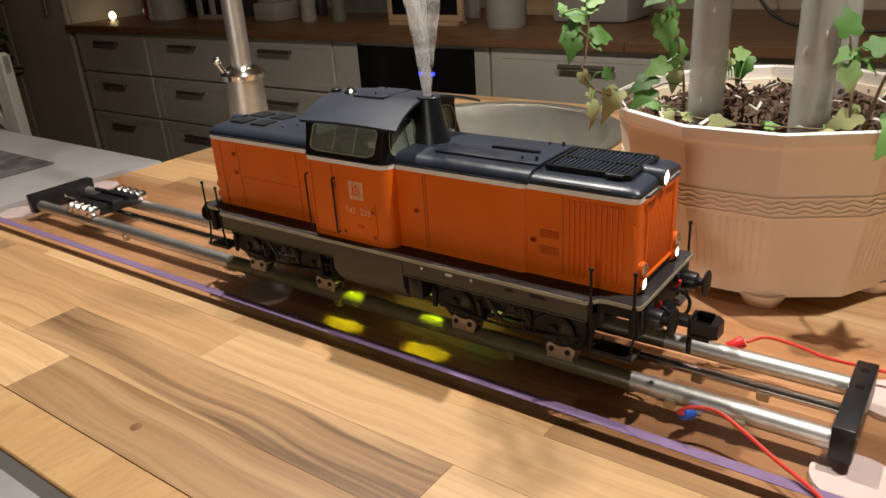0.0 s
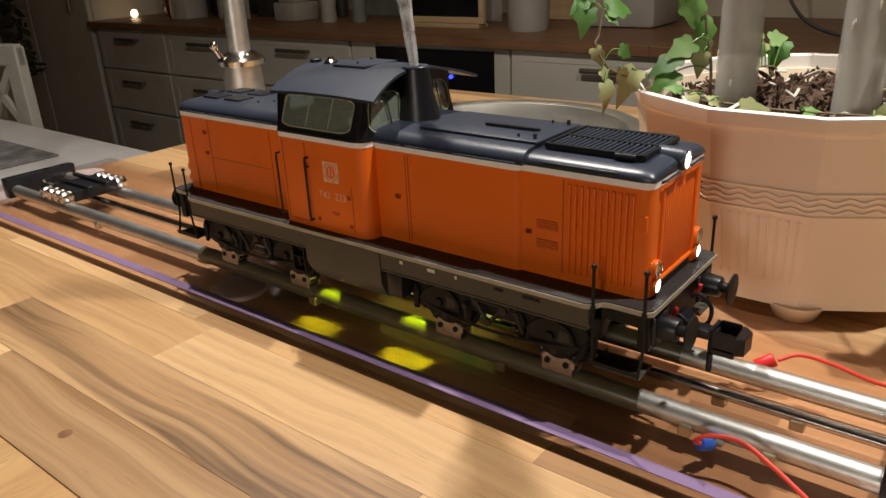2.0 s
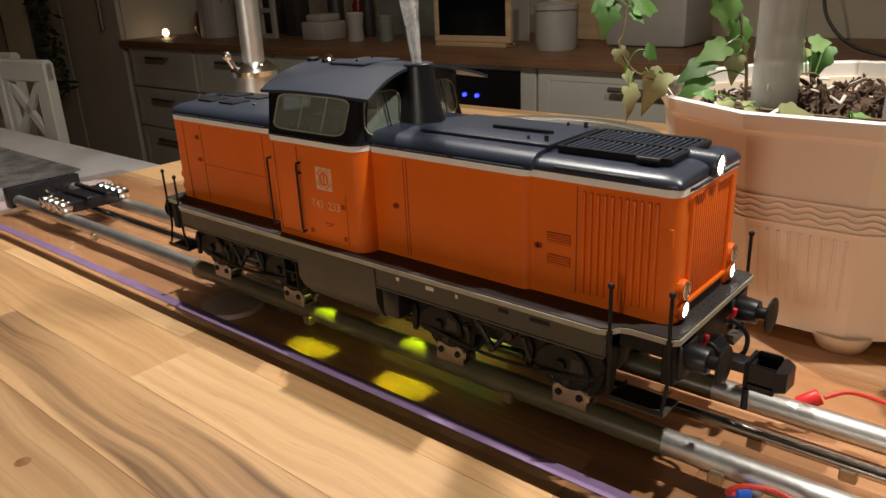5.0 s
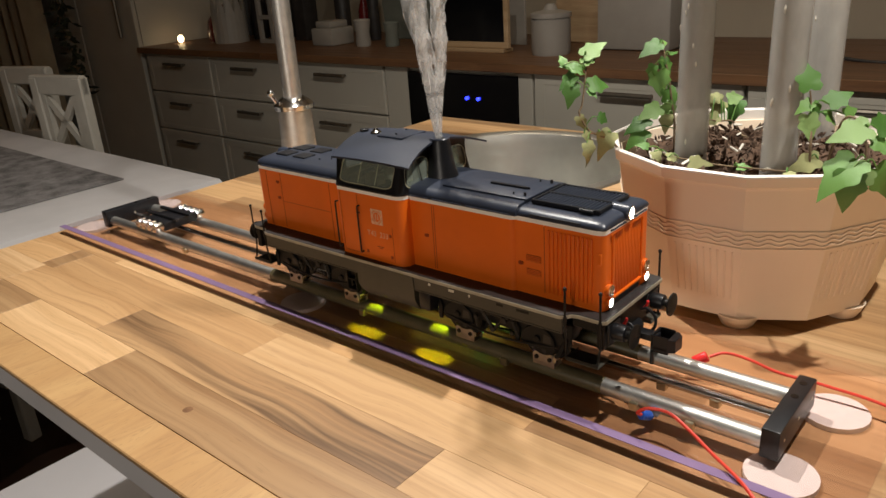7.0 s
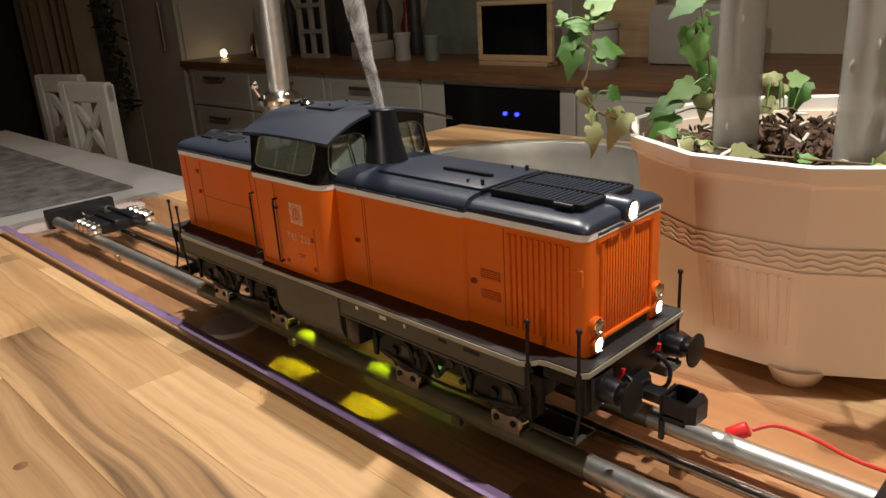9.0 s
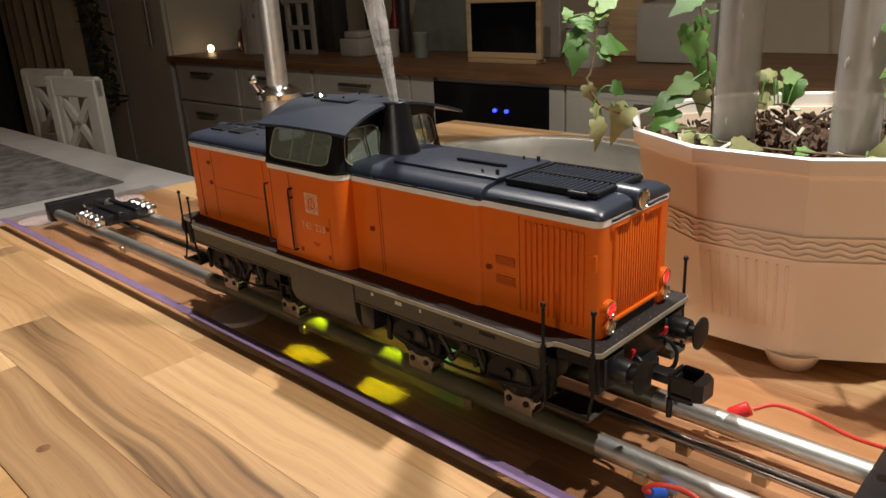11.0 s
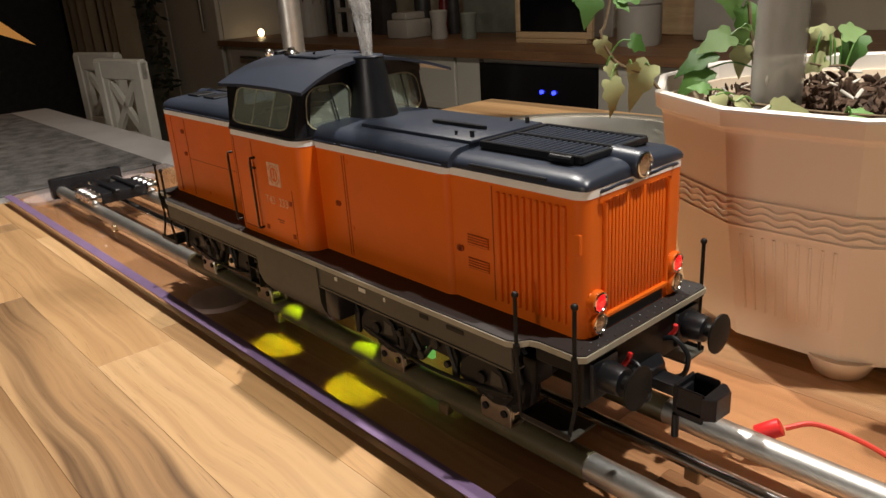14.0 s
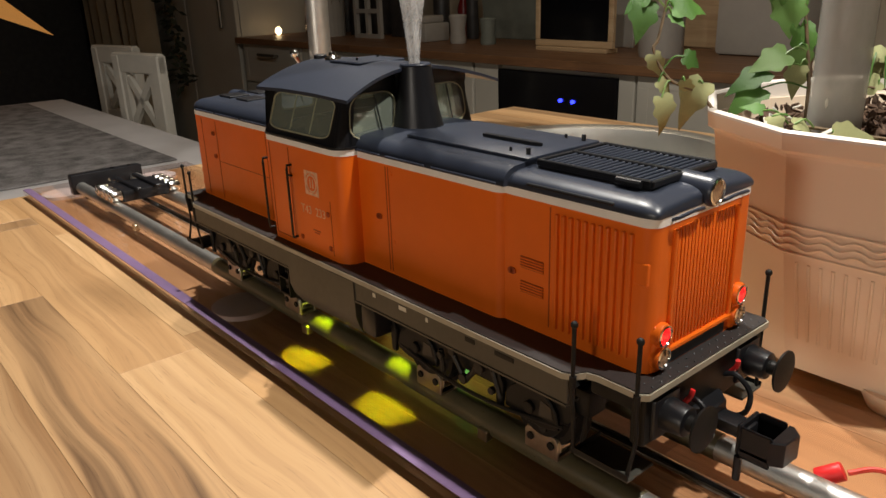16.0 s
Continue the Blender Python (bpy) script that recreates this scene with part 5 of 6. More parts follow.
for s in (-1, 1):
    sb = part("sill_beam", box(-0.139, 0.139, s * 0.0445, s * 0.0468, 0.0505, DZ - 0.0026, 0.0004), GREY, loco, "grey side beam")
    part("sill_flange", box(-0.139, 0.139, s * 0.040, s * 0.0472, 0.0500, 0.0508), GREY, sb)
    for x, w in ((0.036, 0.0018), (0.0535, 0.0045), (0.070, 0.0012), (0.092, 0.005), (0.107, 0.009)):
        part("small_print", box(x, x + w, s * 0.0468, s * 0.0470, 0.0565, 0.0582), PLATE_PRINT if x < 0.08 else MATT, sb)
    # tank and battery boxes between the bogies
    tank = loft([[(x0, s * y, z), (x1, s * y, z), (x1, s * 0.012, z), (x0, s * 0.012, z)] for x0, x1, y, z in ((-0.0325, 0.0225, 0.0474, 0.0592), (-0.0325, 0.0230, 0.0474, 0.0430), (-0.0300, 0.0243, 0.0466, 0.0385), (-0.0255, 0.0250, 0.0445, 0.0350))])
    tk = part("fuel_tank", tank, GREY, loco, "grey fuel tank with bevelled ends")
    part("small_print", box(0.006, 0.018, s * 0.0451, s * 0.0456, 0.0540, 0.0546), PLATE_PRINT, tk)
    ab = part("air_box", box(0.0262, 0.0365, s * 0.020, s * 0.0472, 0.0370, 0.0502, 0.0016, 2), BLACK, loco)
    st = part("cab_steps", box(-0.0465, -0.0375, s * 0.030, s * 0.0310, 0.0330, 0.0600), MATT, loco)
    for z in (0.0335, 0.0420, 0.0510):
        part("step", box(-0.0465, -0.0375, s * 0.0300, s * 0.0455, z, z + 0.0010, 0.0002), MATT, st)
    for x in (-0.0468, -0.0375):
        part("step_side", box(x, x + 0.0007, s * 0.0420, s * 0.0455, 0.0330, 0.0605), MATT, st)
part("underframe", box(-0.150, 0.150, -0.020, 0.020, 0.0440, DZ - 0.003, 0.001), MATT, loco)
for e in (-1, 1):
    part("buffer_beam", box(e * 0.1575, e * 0.1625, -0.0385, 0.0385, 0.0425, DZ - 0.0026, 0.0006), MATT, loco)
    part("end_plate", box(e * 0.139, e * 0.160, -0.034, 0.034, 0.0505, DZ - 0.003, 0.0006), MATT, loco)
    riv = bmesh.new()
    for k in range(15):
        ball((e * 0.1625, -0.035 + k * 0.005, DZ), 0.0004, riv, 1)
        ball((e * 0.1596, -0.035 + k * 0.005, DZ), 0.0004, riv, 1)
    part("rivets", riv, BLACK, loco)
    for s in (-1, 1):
        by, bz = s * 0.0272, 0.0512
        bf = part("buffer", rod((e * 0.1620, by, bz), (e * 0.1712, by, bz), 0.0056, 0.0048, 24, bevel=0.0006), BLACK, loco, "black sprung buffer with a round head")
        part("buffer_rod", rod((e * 0.1708, by, bz), (e * 0.1752, by, bz), 0.0025, seg=16), MATT, bf)
        part("buffer_head", lathe([(0, 0), (0.0027, 0), (0.0066, 0.0005), (0.0074, 0.0010), (0.0074, 0.0016), (0.005, 0.0022), (0, 0.0027)], (e * 0.1748, by, bz), 32, axis=(e, 0, 0)), MATT, bf)
        part("buffer_box", box(e * 0.1605, e * 0.1640, by - 0.0075, by + 0.0075, bz - 0.0075, bz + 0.0065, 0.0012, 2), BLACK, bf)
        # brake hose and red cocks
        part("brake_hose", hose([(e * 0.1622, s * 0.0125, 0.0500), (e * 0.1665, s * 0.0130, 0.0510), (e * 0.1715, s * 0.0135, 0.0460), (e * 0.1710, s * 0.0120, 0.0390), (e * 0.1660, s * 0.0105, 0.0370), (e * 0.1630, s * 0.0100, 0.0410)], 0.0010, 8), BLACK, loco, "black rubber brake hose")
        part("brake_cock", hose([(e * 0.1630, s * 0.0150, 0.0500), (e * 0.1650, s * 0.0155, 0.0530), (e * 0.1655, s * 0.0150, 0.0555)], 0.0009, 8), RED_PLUG, loco, "red brake cock handle")
        # shunter's steps and their posts
        part("shunter_step", box(e * 0.1410, e * 0.1620, s * 0.0300, s * 0.0450, 0.0325, 0.0335, 0.0003), GREY, loco, "grey shunter's step")
        ledge = box(e * 0.1410, e * 0.1414, s * 0.0300, s * 0.0450, 0.0335, 0.0352)
        box(e * 0.1410, e * 0.1620, s * 0.0446, s * 0.0450, 0.0335, 0.0352, bm=ledge)
        part("step_ledge", ledge, MATT, loco)
        for x, y in ((0.1408, 0.0462), (0.1612, 0.0412)):
            h1 = 0.0785
            p = hose([(e * x, s * y, h1), (e * x, s * y, 0.0570), (e * (x + 0.0002), s * (y - 0.0005), 0.0460), (e * (x - 0.0005), s * 0.0440, 0.0328)], 0.00072, 8, 4)
            ball((e * x, s * y, h1 + 0.0006), 0.0013, p)
            rod((e * x, s * y, 0.0575), (e * x, s * y, 0.0615), 0.0012, seg=8, bm=p)
            part("stanchion", p, MATT, loco, "thin black upright grab rail")
    # coupler
    cz = 0.0405
    cp = part("coupler", box(e * 0.1570, e * 0.1795, -0.0042, 0.0042, cz - 0.0022, cz + 0.0022, 0.0008, 2), BLACK, loco, "black plastic claw coupler")
    hk = box(e * 0.1770, e * 0.1785, -0.0065, 0.0065, cz - 0.0065, cz + 0.0045, 0.0005)
    box(e * 0.1785, e * 0.1885, -0.0065, -0.0070, cz - 0.0065, cz + 0.0045, 0.0005, bm=hk)
    box(e * 0.1785, e * 0.1875, 0.0060, 0.0065, cz - 0.0045, cz + 0.0045, 0.0005, bm=hk)
    box(e * 0.1785, e * 0.1885, -0.0070, 0.0060, cz - 0.0045, cz - 0.0030, 0.0003, bm=hk)
    lip = extrude([(0.1880, -0.0075), (0.1920, -0.0050), (0.1925, 0.0040), (0.1895, 0.0075), (0.1875, 0.0075), (0.1885, -0.0060)], lambda u, v, w: (e * u, v, cz - 0.0050 + w), 0.0085, bevel=0.0004)
    join(hk, lip)
    part("claw", hk, BLACK, cp)
    part("uncoupling_pin", rod((e * 0.1785, -0.0065, cz - 0.0065), (e * 0.1785, -0.0065, 0.0255), 0.0013, seg=10), BLACK, cp)
    part("coupler_pocket", extrude([(0.1570, -0.0090), (0.1635, -0.0090), (0.1680, -0.0040), (0.1680, 0.0040), (0.1635, 0.0090), (0.1570, 0.0090)], lambda u, v, w: (e * u, v, cz + 0.0020 + w), 0.0035, bevel=0.0005), BLACK, cp)

# ---- bogies ----
WHEELS = []
DULL = painted("dull_dark_grey_casting", (0.018, 0.016, 0.013), 0.5, 0.25, 150, bump=0.05, spec=0.3)
for c in (-0.091, 0.086):
    bg = part("bogie", box(c - 0.046, c + 0.046, -0.0165, 0.0165, 0.0335, 0.0430, 0.002), MATT, loco, "black bogie with levers and brake gear")
    for s in (-1, 1):
        yo = s * 0.0365

        def plate(name, outline, depth, out, material, c=c, yo=yo, s=s, parent=None):
            return part(name, extrude(outline, lambda u, v, w: (c + u, yo + s * (out + w), v), depth, bevel=0.0004), material, parent)

        sf = plate("side_frame", [(-0.049, 0.0400), (-0.046, 0.0350), (-0.022, 0.0345), (-0.016, 0.0375), (0.016, 0.0375), (0.022, 0.0345), (0.046, 0.0350), (0.049, 0.0400), (0.047, 0.0450), (0.026, 0.0475), (-0.026, 0.0475), (-0.047, 0.0450)], 0.0020, -0.0022, MATT, parent=bg)
        for dx in (-0.0325, 0.0305):
            # a rounded axle guard with a boss, its lower edge bowed over the wheel
            lobe = [(dx + 0.0125 * math.cos(radians(a)), 0.0350 + 0.0105 * math.sin(radians(a))) for a in range(0, 181, 20)] + [(dx - 0.0125, 0.0325), (dx - 0.006, 0.0305), (dx + 0.006, 0.0305), (dx + 0.0125, 0.0325)]
            ag = plate("axle_guard", lobe, 0.0018, 0.0, MATT, parent=sf)
            part("axle_cap", rod((c + dx, yo + s * 0.0016, 0.0370), (c + dx, yo + s * 0.0034, 0.0370), 0.0024, seg=18, bevel=0.0004), MATT, ag)
            part("guard_slot", extrude([(dx + 0.004, 0.0352), (dx + 0.0105, 0.0362), (dx + 0.0095, 0.0405), (dx + 0.005, 0.0415)], lambda u, v, w, c=c, yo=yo, s=s: (c + u, yo + s * (0.0018 + w), v), 0.0002), BLACK, ag)
            part("brake_shoe", extrude([(dx - 0.0165, 0.0300), (dx - 0.0140, 0.0300), (dx - 0.0130, 0.0400), (dx - 0.0150, 0.0440), (dx - 0.0170, 0.0400)], lambda u, v, w, c=c, yo=yo, s=s: (c + u, yo + s * w, v), 0.0022, bevel=0.0003), MATT, sf)
        # the middle bracket: an open triangle of levers with round bosses
        for ua, va, ub, vb in ((-0.013, 0.0480, -0.003, 0.0345), (-0.002, 0.0345, 0.009, 0.0480), (-0.012, 0.0450, 0.010, 0.0450), (-0.0165, 0.0420, -0.0155, 0.0330), (0.0125, 0.0440, 0.0165, 0.0345)):
            part("lever", hose([(c + ua, yo + s * 0.0022, va), (c + ub, yo + s * 0.0022, vb)], 0.0012, 8, 1), DULL, sf)
        for u, v, r in ((-0.0028, 0.0348, 0.0021), (-0.009, 0.0440, 0.0017), (0.006, 0.0430, 0.0024), (0.0125, 0.0360, 0.0015), (-0.0160, 0.0400, 0.0016)):
            part("boss", rod((c + u, yo + s * 0.0018, v), (c + u, yo + s * 0.0040, v), r, seg=14, bevel=0.0003), DULL, sf)
        part("brake_rod", hose([(c - 0.045, yo + s * 0.001, 0.0345), (c - 0.015, yo + s * 0.0038, 0.0318), (c + 0.015, yo + s * 0.0038, 0.0318), (c + 0.045, yo + s * 0.001, 0.0345)], 0.0008, 6), DULL, sf)
        for u in (-0.050, 0.050):
            part("sand_pipe", hose([(c + u, s * 0.030, 0.0500), (c + u, s * 0.031, 0.0380), (c + u * 0.96, s * 0.030, 0.0270)], 0.0011, 8), MATT, bg)
            part("sand_box", box(c + u - 0.0032, c + u + 0.0032, s * 0.024, s * 0.034, 0.0400, 0.0500, 0.0010, 2), MATT, bg)
for ax in AXLES:
    WR = 0.0150
    wz = RAIL + WR
    axle = new("wheelset")
    axle.parent = loco
    axle.empty_display_size = 0.01
    axle.location = (ax, 0, wz - RAIL)
    own = bmesh.new()
    rod((0, -0.026, 0), (0, 0.026, 0), 0.0025, seg=12, bm=own)
    for s in (-1, 1):
        join(own, lathe([(0, 0.0305), (0.0105, 0.0305), (0.0122, 0.0290), (WR - 0.0005, 0.0290), (WR, 0.0280), (WR + 0.0002, 0.0245), (WR + 0.0016, 0.0238), (WR + 0.0016, 0.0228), (WR - 0.002, 0.0225), (0, 0.0225)], (0, 0, 0), 36, axis=(0, s, 0)))
    wm = new("wheel_disc", mesh_of("wheel_disc", own, MATT))
    wm.parent = axle
    for s in (-1, 1):
        for k in range(6):
            a = k * math.pi / 3
            so = new("wheel_hole", mesh_of("wheel_hole", rod((0.0072 * math.cos(a), s * 0.0300, 0.0072 * math.sin(a)), (0.0072 * math.cos(a), s * 0.0311, 0.0072 * math.sin(a)), 0.0019, seg=8), BLACK))
            so.parent = axle
    WHEELS.append(axle)

# ---- lamps on the noses ----
TURNING = []


def nose_lamp(e, y, z, r, first, last, swivel=True):
    """A lamp with a ring, a clear lens and a small two-faced bulb disc that turns in its housing."""
    x = e * 0.1575
    lp = part("headlamp", lathe([(r + 0.0006, -0.001), (r + 0.0010, 0.0010), (r + 0.0006, 0.0022), (r, 0.0022), (r, 0.0002), (0, 0.0002)], (x, y, z), 28, axis=(e, 0, 0)), ORANGE if z < 0.1 else NAVY, loco, "round nose lamp with a clear lens")
    part("lamp_ring", lathe([(r + 0.0002, 0.0020), (r + 0.0004, 0.0026), (r - 0.0002, 0.0028), (r - 0.0005, 0.0022)], (x, y, z), 28, axis=(e, 0, 0)), CHROME, lp)
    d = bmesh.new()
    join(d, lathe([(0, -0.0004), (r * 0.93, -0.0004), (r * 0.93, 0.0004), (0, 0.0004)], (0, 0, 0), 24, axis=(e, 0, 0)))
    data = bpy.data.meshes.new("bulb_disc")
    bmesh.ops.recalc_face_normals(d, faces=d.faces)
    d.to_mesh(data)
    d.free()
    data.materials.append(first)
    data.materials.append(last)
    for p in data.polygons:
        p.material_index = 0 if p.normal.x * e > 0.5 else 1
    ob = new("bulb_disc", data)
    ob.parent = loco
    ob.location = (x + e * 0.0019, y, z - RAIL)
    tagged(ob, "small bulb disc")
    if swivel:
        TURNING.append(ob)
    part("lens", lathe([(r * 0.97, 0.0024), (r * 0.7, 0.0031), (0, 0.0036), (0, 0.0033), (r * 0.7, 0.0028), (r * 0.97, 0.0021)], (x, y, z), 24, axis=(e, 0, 0)), LENS, lp).visible_shadow = False


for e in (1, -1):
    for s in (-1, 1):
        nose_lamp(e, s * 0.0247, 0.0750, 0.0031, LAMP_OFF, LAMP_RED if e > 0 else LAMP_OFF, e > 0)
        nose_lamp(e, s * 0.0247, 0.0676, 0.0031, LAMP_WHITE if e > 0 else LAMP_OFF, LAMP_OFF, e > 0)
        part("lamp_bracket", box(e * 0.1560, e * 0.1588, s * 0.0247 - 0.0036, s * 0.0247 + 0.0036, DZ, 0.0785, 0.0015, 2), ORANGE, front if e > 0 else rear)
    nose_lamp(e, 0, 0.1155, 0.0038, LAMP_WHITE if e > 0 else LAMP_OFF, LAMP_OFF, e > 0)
    part("lamp_hood", rod((e * 0.1480, 0, 0.1160), (e * 0.1580, 0, 0.1156), 0.0047, seg=20), NAVY, loco)
    for s in (-1, 1):
        gb = hose([(e * 0.1572, s * 0.0065, 0.1106), (e * 0.1595, s * 0.0070, 0.1118), (e * 0.1597, s * 0.0140, 0.1122), (e * 0.1595, s * 0.0215, 0.1118), (e * 0.1572, s * 0.0220, 0.1106)], 0.0006, 6, 3)
        part("grab_rail", gb, NAVY, loco)

# the body is a little narrower than the round drawing numbers, and stands slightly towards the near tube
NARROW = 0.912
ROUND = ("buffer", "buffer_rod", "buffer_head", "headlamp", "lamp_ring", "lens", "lamp_hood")
done = set()
for o in loco.children_recursive:
    if o.type != "MESH" or o.parent in WHEELS:
        continue
    o.location.y *= NARROW
    if o.data.name in done:
        continue
    done.add(o.data.name)
    if o.name.split(".")[0] in ROUND:
        ym = sum(v.co.y for v in o.data.vertices) / len(o.data.vertices)
        o.data.transform(Matrix.Translation((0, (NARROW - 1) * ym, 0)))
    elif o.name.split(".")[0] != "bulb_disc":
        o.data.transform(Matrix.Diagonal((1, NARROW, 1, 1)))
loco.location.y = -0.0028

# ---- smoke ----
plume = empty("smoke_plume", (0.0165, -0.0028, 0.1440), "thin white smoke rising from the exhaust stack", "smoke")
WISPS = []
for k in range(6):
    rnd = random.Random(30 + k)
    secs = []
    ph, am = rnd.uniform(0, 6.28), rnd.uniform(0.5, 1.0)
    for i in range(64):
        t = i / 63
        h = 0.19 * t
        r = 0.0012 + 0.0062 * t ** 0.9
        cx = am * 0.0052 * t ** 1.3 * math.sin(7.5 * t + ph) + 0.0030 * t * math.sin(17 * t + 2 * ph)
        cy = am * 0.0052 * t ** 1.3 * math.cos(6.2 * t + ph * 1.7) + 0.0030 * t * math.cos(15 * t + ph)
        ringp = []
        for j in range(14):
            a = 2 * math.pi * j / 14
            q = 1 + 0.9 * t * noise.noise(Vector((math.cos(a) * 1.3, math.sin(a) * 1.3, 16 * t + k * 9.1))) + 0.7 * t * noise.noise(Vector((math.cos(a) * 2.6, math.sin(a) * 2.6, 44 * t + k * 3.7)))
            ringp.append((cx + r * q * math.cos(a), cy + r * q * math.sin(a), h))
        secs.append(ringp)
    w = new("wisp", mesh_of("wisp", loft(secs), SMOKE))
    w.parent = plume
    WISPS.append(w)

# ---- plant pot ----
PCX, PCY = 0.163, 0.198


def gon(apothem, z, n=12):
    r = apothem / math.cos(math.pi / n)
    return [(PCX + r * math.cos(2 * math.pi * (k + 0.5) / n), PCY + r * math.sin(2 * math.pi * (k + 0.5) / n), z) for k in range(n)]


pot = empty("plant_pot", (PCX, PCY, TOP), "twelve-sided pale peach plastic plant pot with a wavy relief band", "plant pot")
outer = [(0.082, 0.0055), (0.0872, 0.006), (0.0900, 0.020), (0.0985, 0.066), (0.1035, 0.106), (0.1040, 0.1075), (0.1000, 0.1076), (0.0950, 0.090), (0.0800, 0.020)]
pb = part("pot_body", loft([gon(a, z) for a, z in outer]), PINK, pot, smooth=False)
part("pot_flare", loft([gon(a, z) for a, z in ((0.1040, 0.1075), (0.1066, 0.1092), (0.1073, 0.1152))], caps=False), PINK, pot, smooth=False)
bmr = loft([gon(a, z) for a, z in ((0.1073, 0.1152), (0.1074, 0.1164), (0.1060, 0.1173), (0.1045, 0.1172), (0.1034, 0.1160), (0.1022, 0.1080), (0.0995, 0.0950))], caps=False)
part("pot_rim", bmr, [RIM], pot, "white rim and inner wall", smooth=False)


def on_side(k, u, z, lift=0.0003):
    """A place on face k of the pot: u from -1 to 1 across it."""
    ap = 0.0900 + 0.0085 * (z - 0.020) / 0.046 + lift if z < 0.066 else 0.0985 + 0.0050 * (z - 0.066) / 0.040 + lift
    a = 2 * math.pi * (k + 1) / 12
    half = ap * math.tan(math.pi / 12)
    return (PCX + ap * math.cos(a) - u * half * math.sin(a), PCY + ap * math.sin(a) + u * half * math.cos(a), z)


for zc, amp in ((0.0768, 0.0), (0.0735, 0.0011), (0.0703, 0.0011), (0.0671, 0.0011), (0.0640, 0.0)):
    line = []
    for k in range(12):
        for j in range(20):
            u = -1 + 2 * j / 20
            line.append(on_side(k, u, zc + amp * math.sin((k * 20 + j) * 2 * math.pi / 5)))
    line.append(line[0])
    part("relief_line", hose(line, 0.00075, 5, 1), PINK, pb)
for k in range(12):
    if k % 2 == 1:
        continue
    fl = bmesh.new()
    for j in range(9):
        u = -0.78 + 1.56 * j / 8
        hose([on_side(k, u, 0.022, 0.0), on_side(k, u, 0.040, 0.0002), on_side(k, u, 0.060, 0.0)], 0.0008, 6, 3, bm=fl)
    part("fluting", fl, PINK, pb)
for k in range(0, 12, 2):
    a = 2 * math.pi * (k + 0.5 + 0.5) / 12 + math.pi / 12
    c = Vector((PCX + 0.078 * math.cos(a), PCY + 0.078 * math.sin(a), 0))
    part("foot", lathe([(0, TOP), (0.0105, TOP), (0.0115, TOP + 0.001), (0.0160, 0.0075), (0, 0.0075)], c, 16), PINK, pot)


def soil():
    bm = bmesh.new()
    rnd = random.Random(3)
    bmesh.ops.create_grid(bm, x_segments=40, y_segments=40, size=0.094, matrix=Matrix.Translation((PCX, PCY, 0.101)))
    gone = [v for v in bm.verts if (v.co.x - PCX) ** 2 + (v.co.y - PCY) ** 2 > 0.0955 ** 2]
    bmesh.ops.delete(bm, geom=gone, context="VERTS")
    for v in bm.verts:
        v.co.z += 0.006 * noise.noise(v.co * 70) + 0.003 * noise.noise(v.co * 260)
    for k in range(700):
        a, r = rnd.uniform(0, 6.28), 0.085 * math.sqrt(rnd.random())
        q = rnd.uniform(0.0008, 0.0027)
        own = ball((0, 0, 0), q, sub=1, squash=(rnd.uniform(1.2, 2.4), rnd.uniform(0.6, 1.0), rnd.uniform(0.3, 0.7)))
        for v in own.verts:
            v.co *= 1 + rnd.uniform(-0.35, 0.35)
        moved(own, Matrix.Translation((PCX + r * math.cos(a), PCY + r * math.sin(a), 0.104 + rnd.uniform(-0.003, 0.006))) @ Euler((rnd.uniform(0, 6), rnd.uniform(0, 6), rnd.uniform(0, 6))).to_matrix().to_4x4())
        join(bm, own)
    return bm


thing("potting_soil", soil(), SOIL, "loose dark potting soil with bark crumbs in the pot", "soil", kind="stuff")


def chips():
    bm = bmesh.new()
    rnd = random.Random(8)
    for k in range(34):
        a, r = rnd.uniform(0, 6.28), 0.085 * math.sqrt(rnd.random())
        w = rnd.uniform(0.0015, 0.0062)
        own = box(-w, w, -w * 0.28, w * 0.28, -0.0005, 0.0005, 0.0003)
        moved(own, Matrix.Translation((PCX + r * math.cos(a), PCY + r * math.sin(a), 0.108 + rnd.uniform(0, 0.004))) @ Euler((rnd.uniform(-0.7, 0.7), rnd.uniform(-0.7, 0.7), rnd.uniform(0, 6))).to_matrix().to_4x4())
        join(bm, own)
    return bm


thing("pale_chips", chips(), CHIP, "pale chips and dry scraps strewn on the soil", "chips", kind="stuff")


def haze_tube_material():
    n = Nodes("hazy_clear_tube")
    v = n.coords((1, 1, 0.4))
    spots = n.noise(v, 45, 4, 0.6)
    see = n.add("ShaderNodeBsdfTransparent")
    see.inputs[0].default_value = (0.80, 0.79, 0.76, 1)
    n.set(Base_Color=(0.78, 0.77, 0.74, 1), Roughness=0.22)
    m = n.add("ShaderNodeMixShader")
    n.link(n.ramp(spots, [(0.4, (0.34, 0.34, 0.34)), (0.75, (0.46, 0.46, 0.46))]), m.inputs[0])
    n.link(see.outputs[0], m.inputs[1])
    n.link(n.bsdf.outputs[0], m.inputs[2])
    n.link(m.outputs[0], n.out.inputs["Surface"])
    return n.mat


HAZE = haze_tube_material()


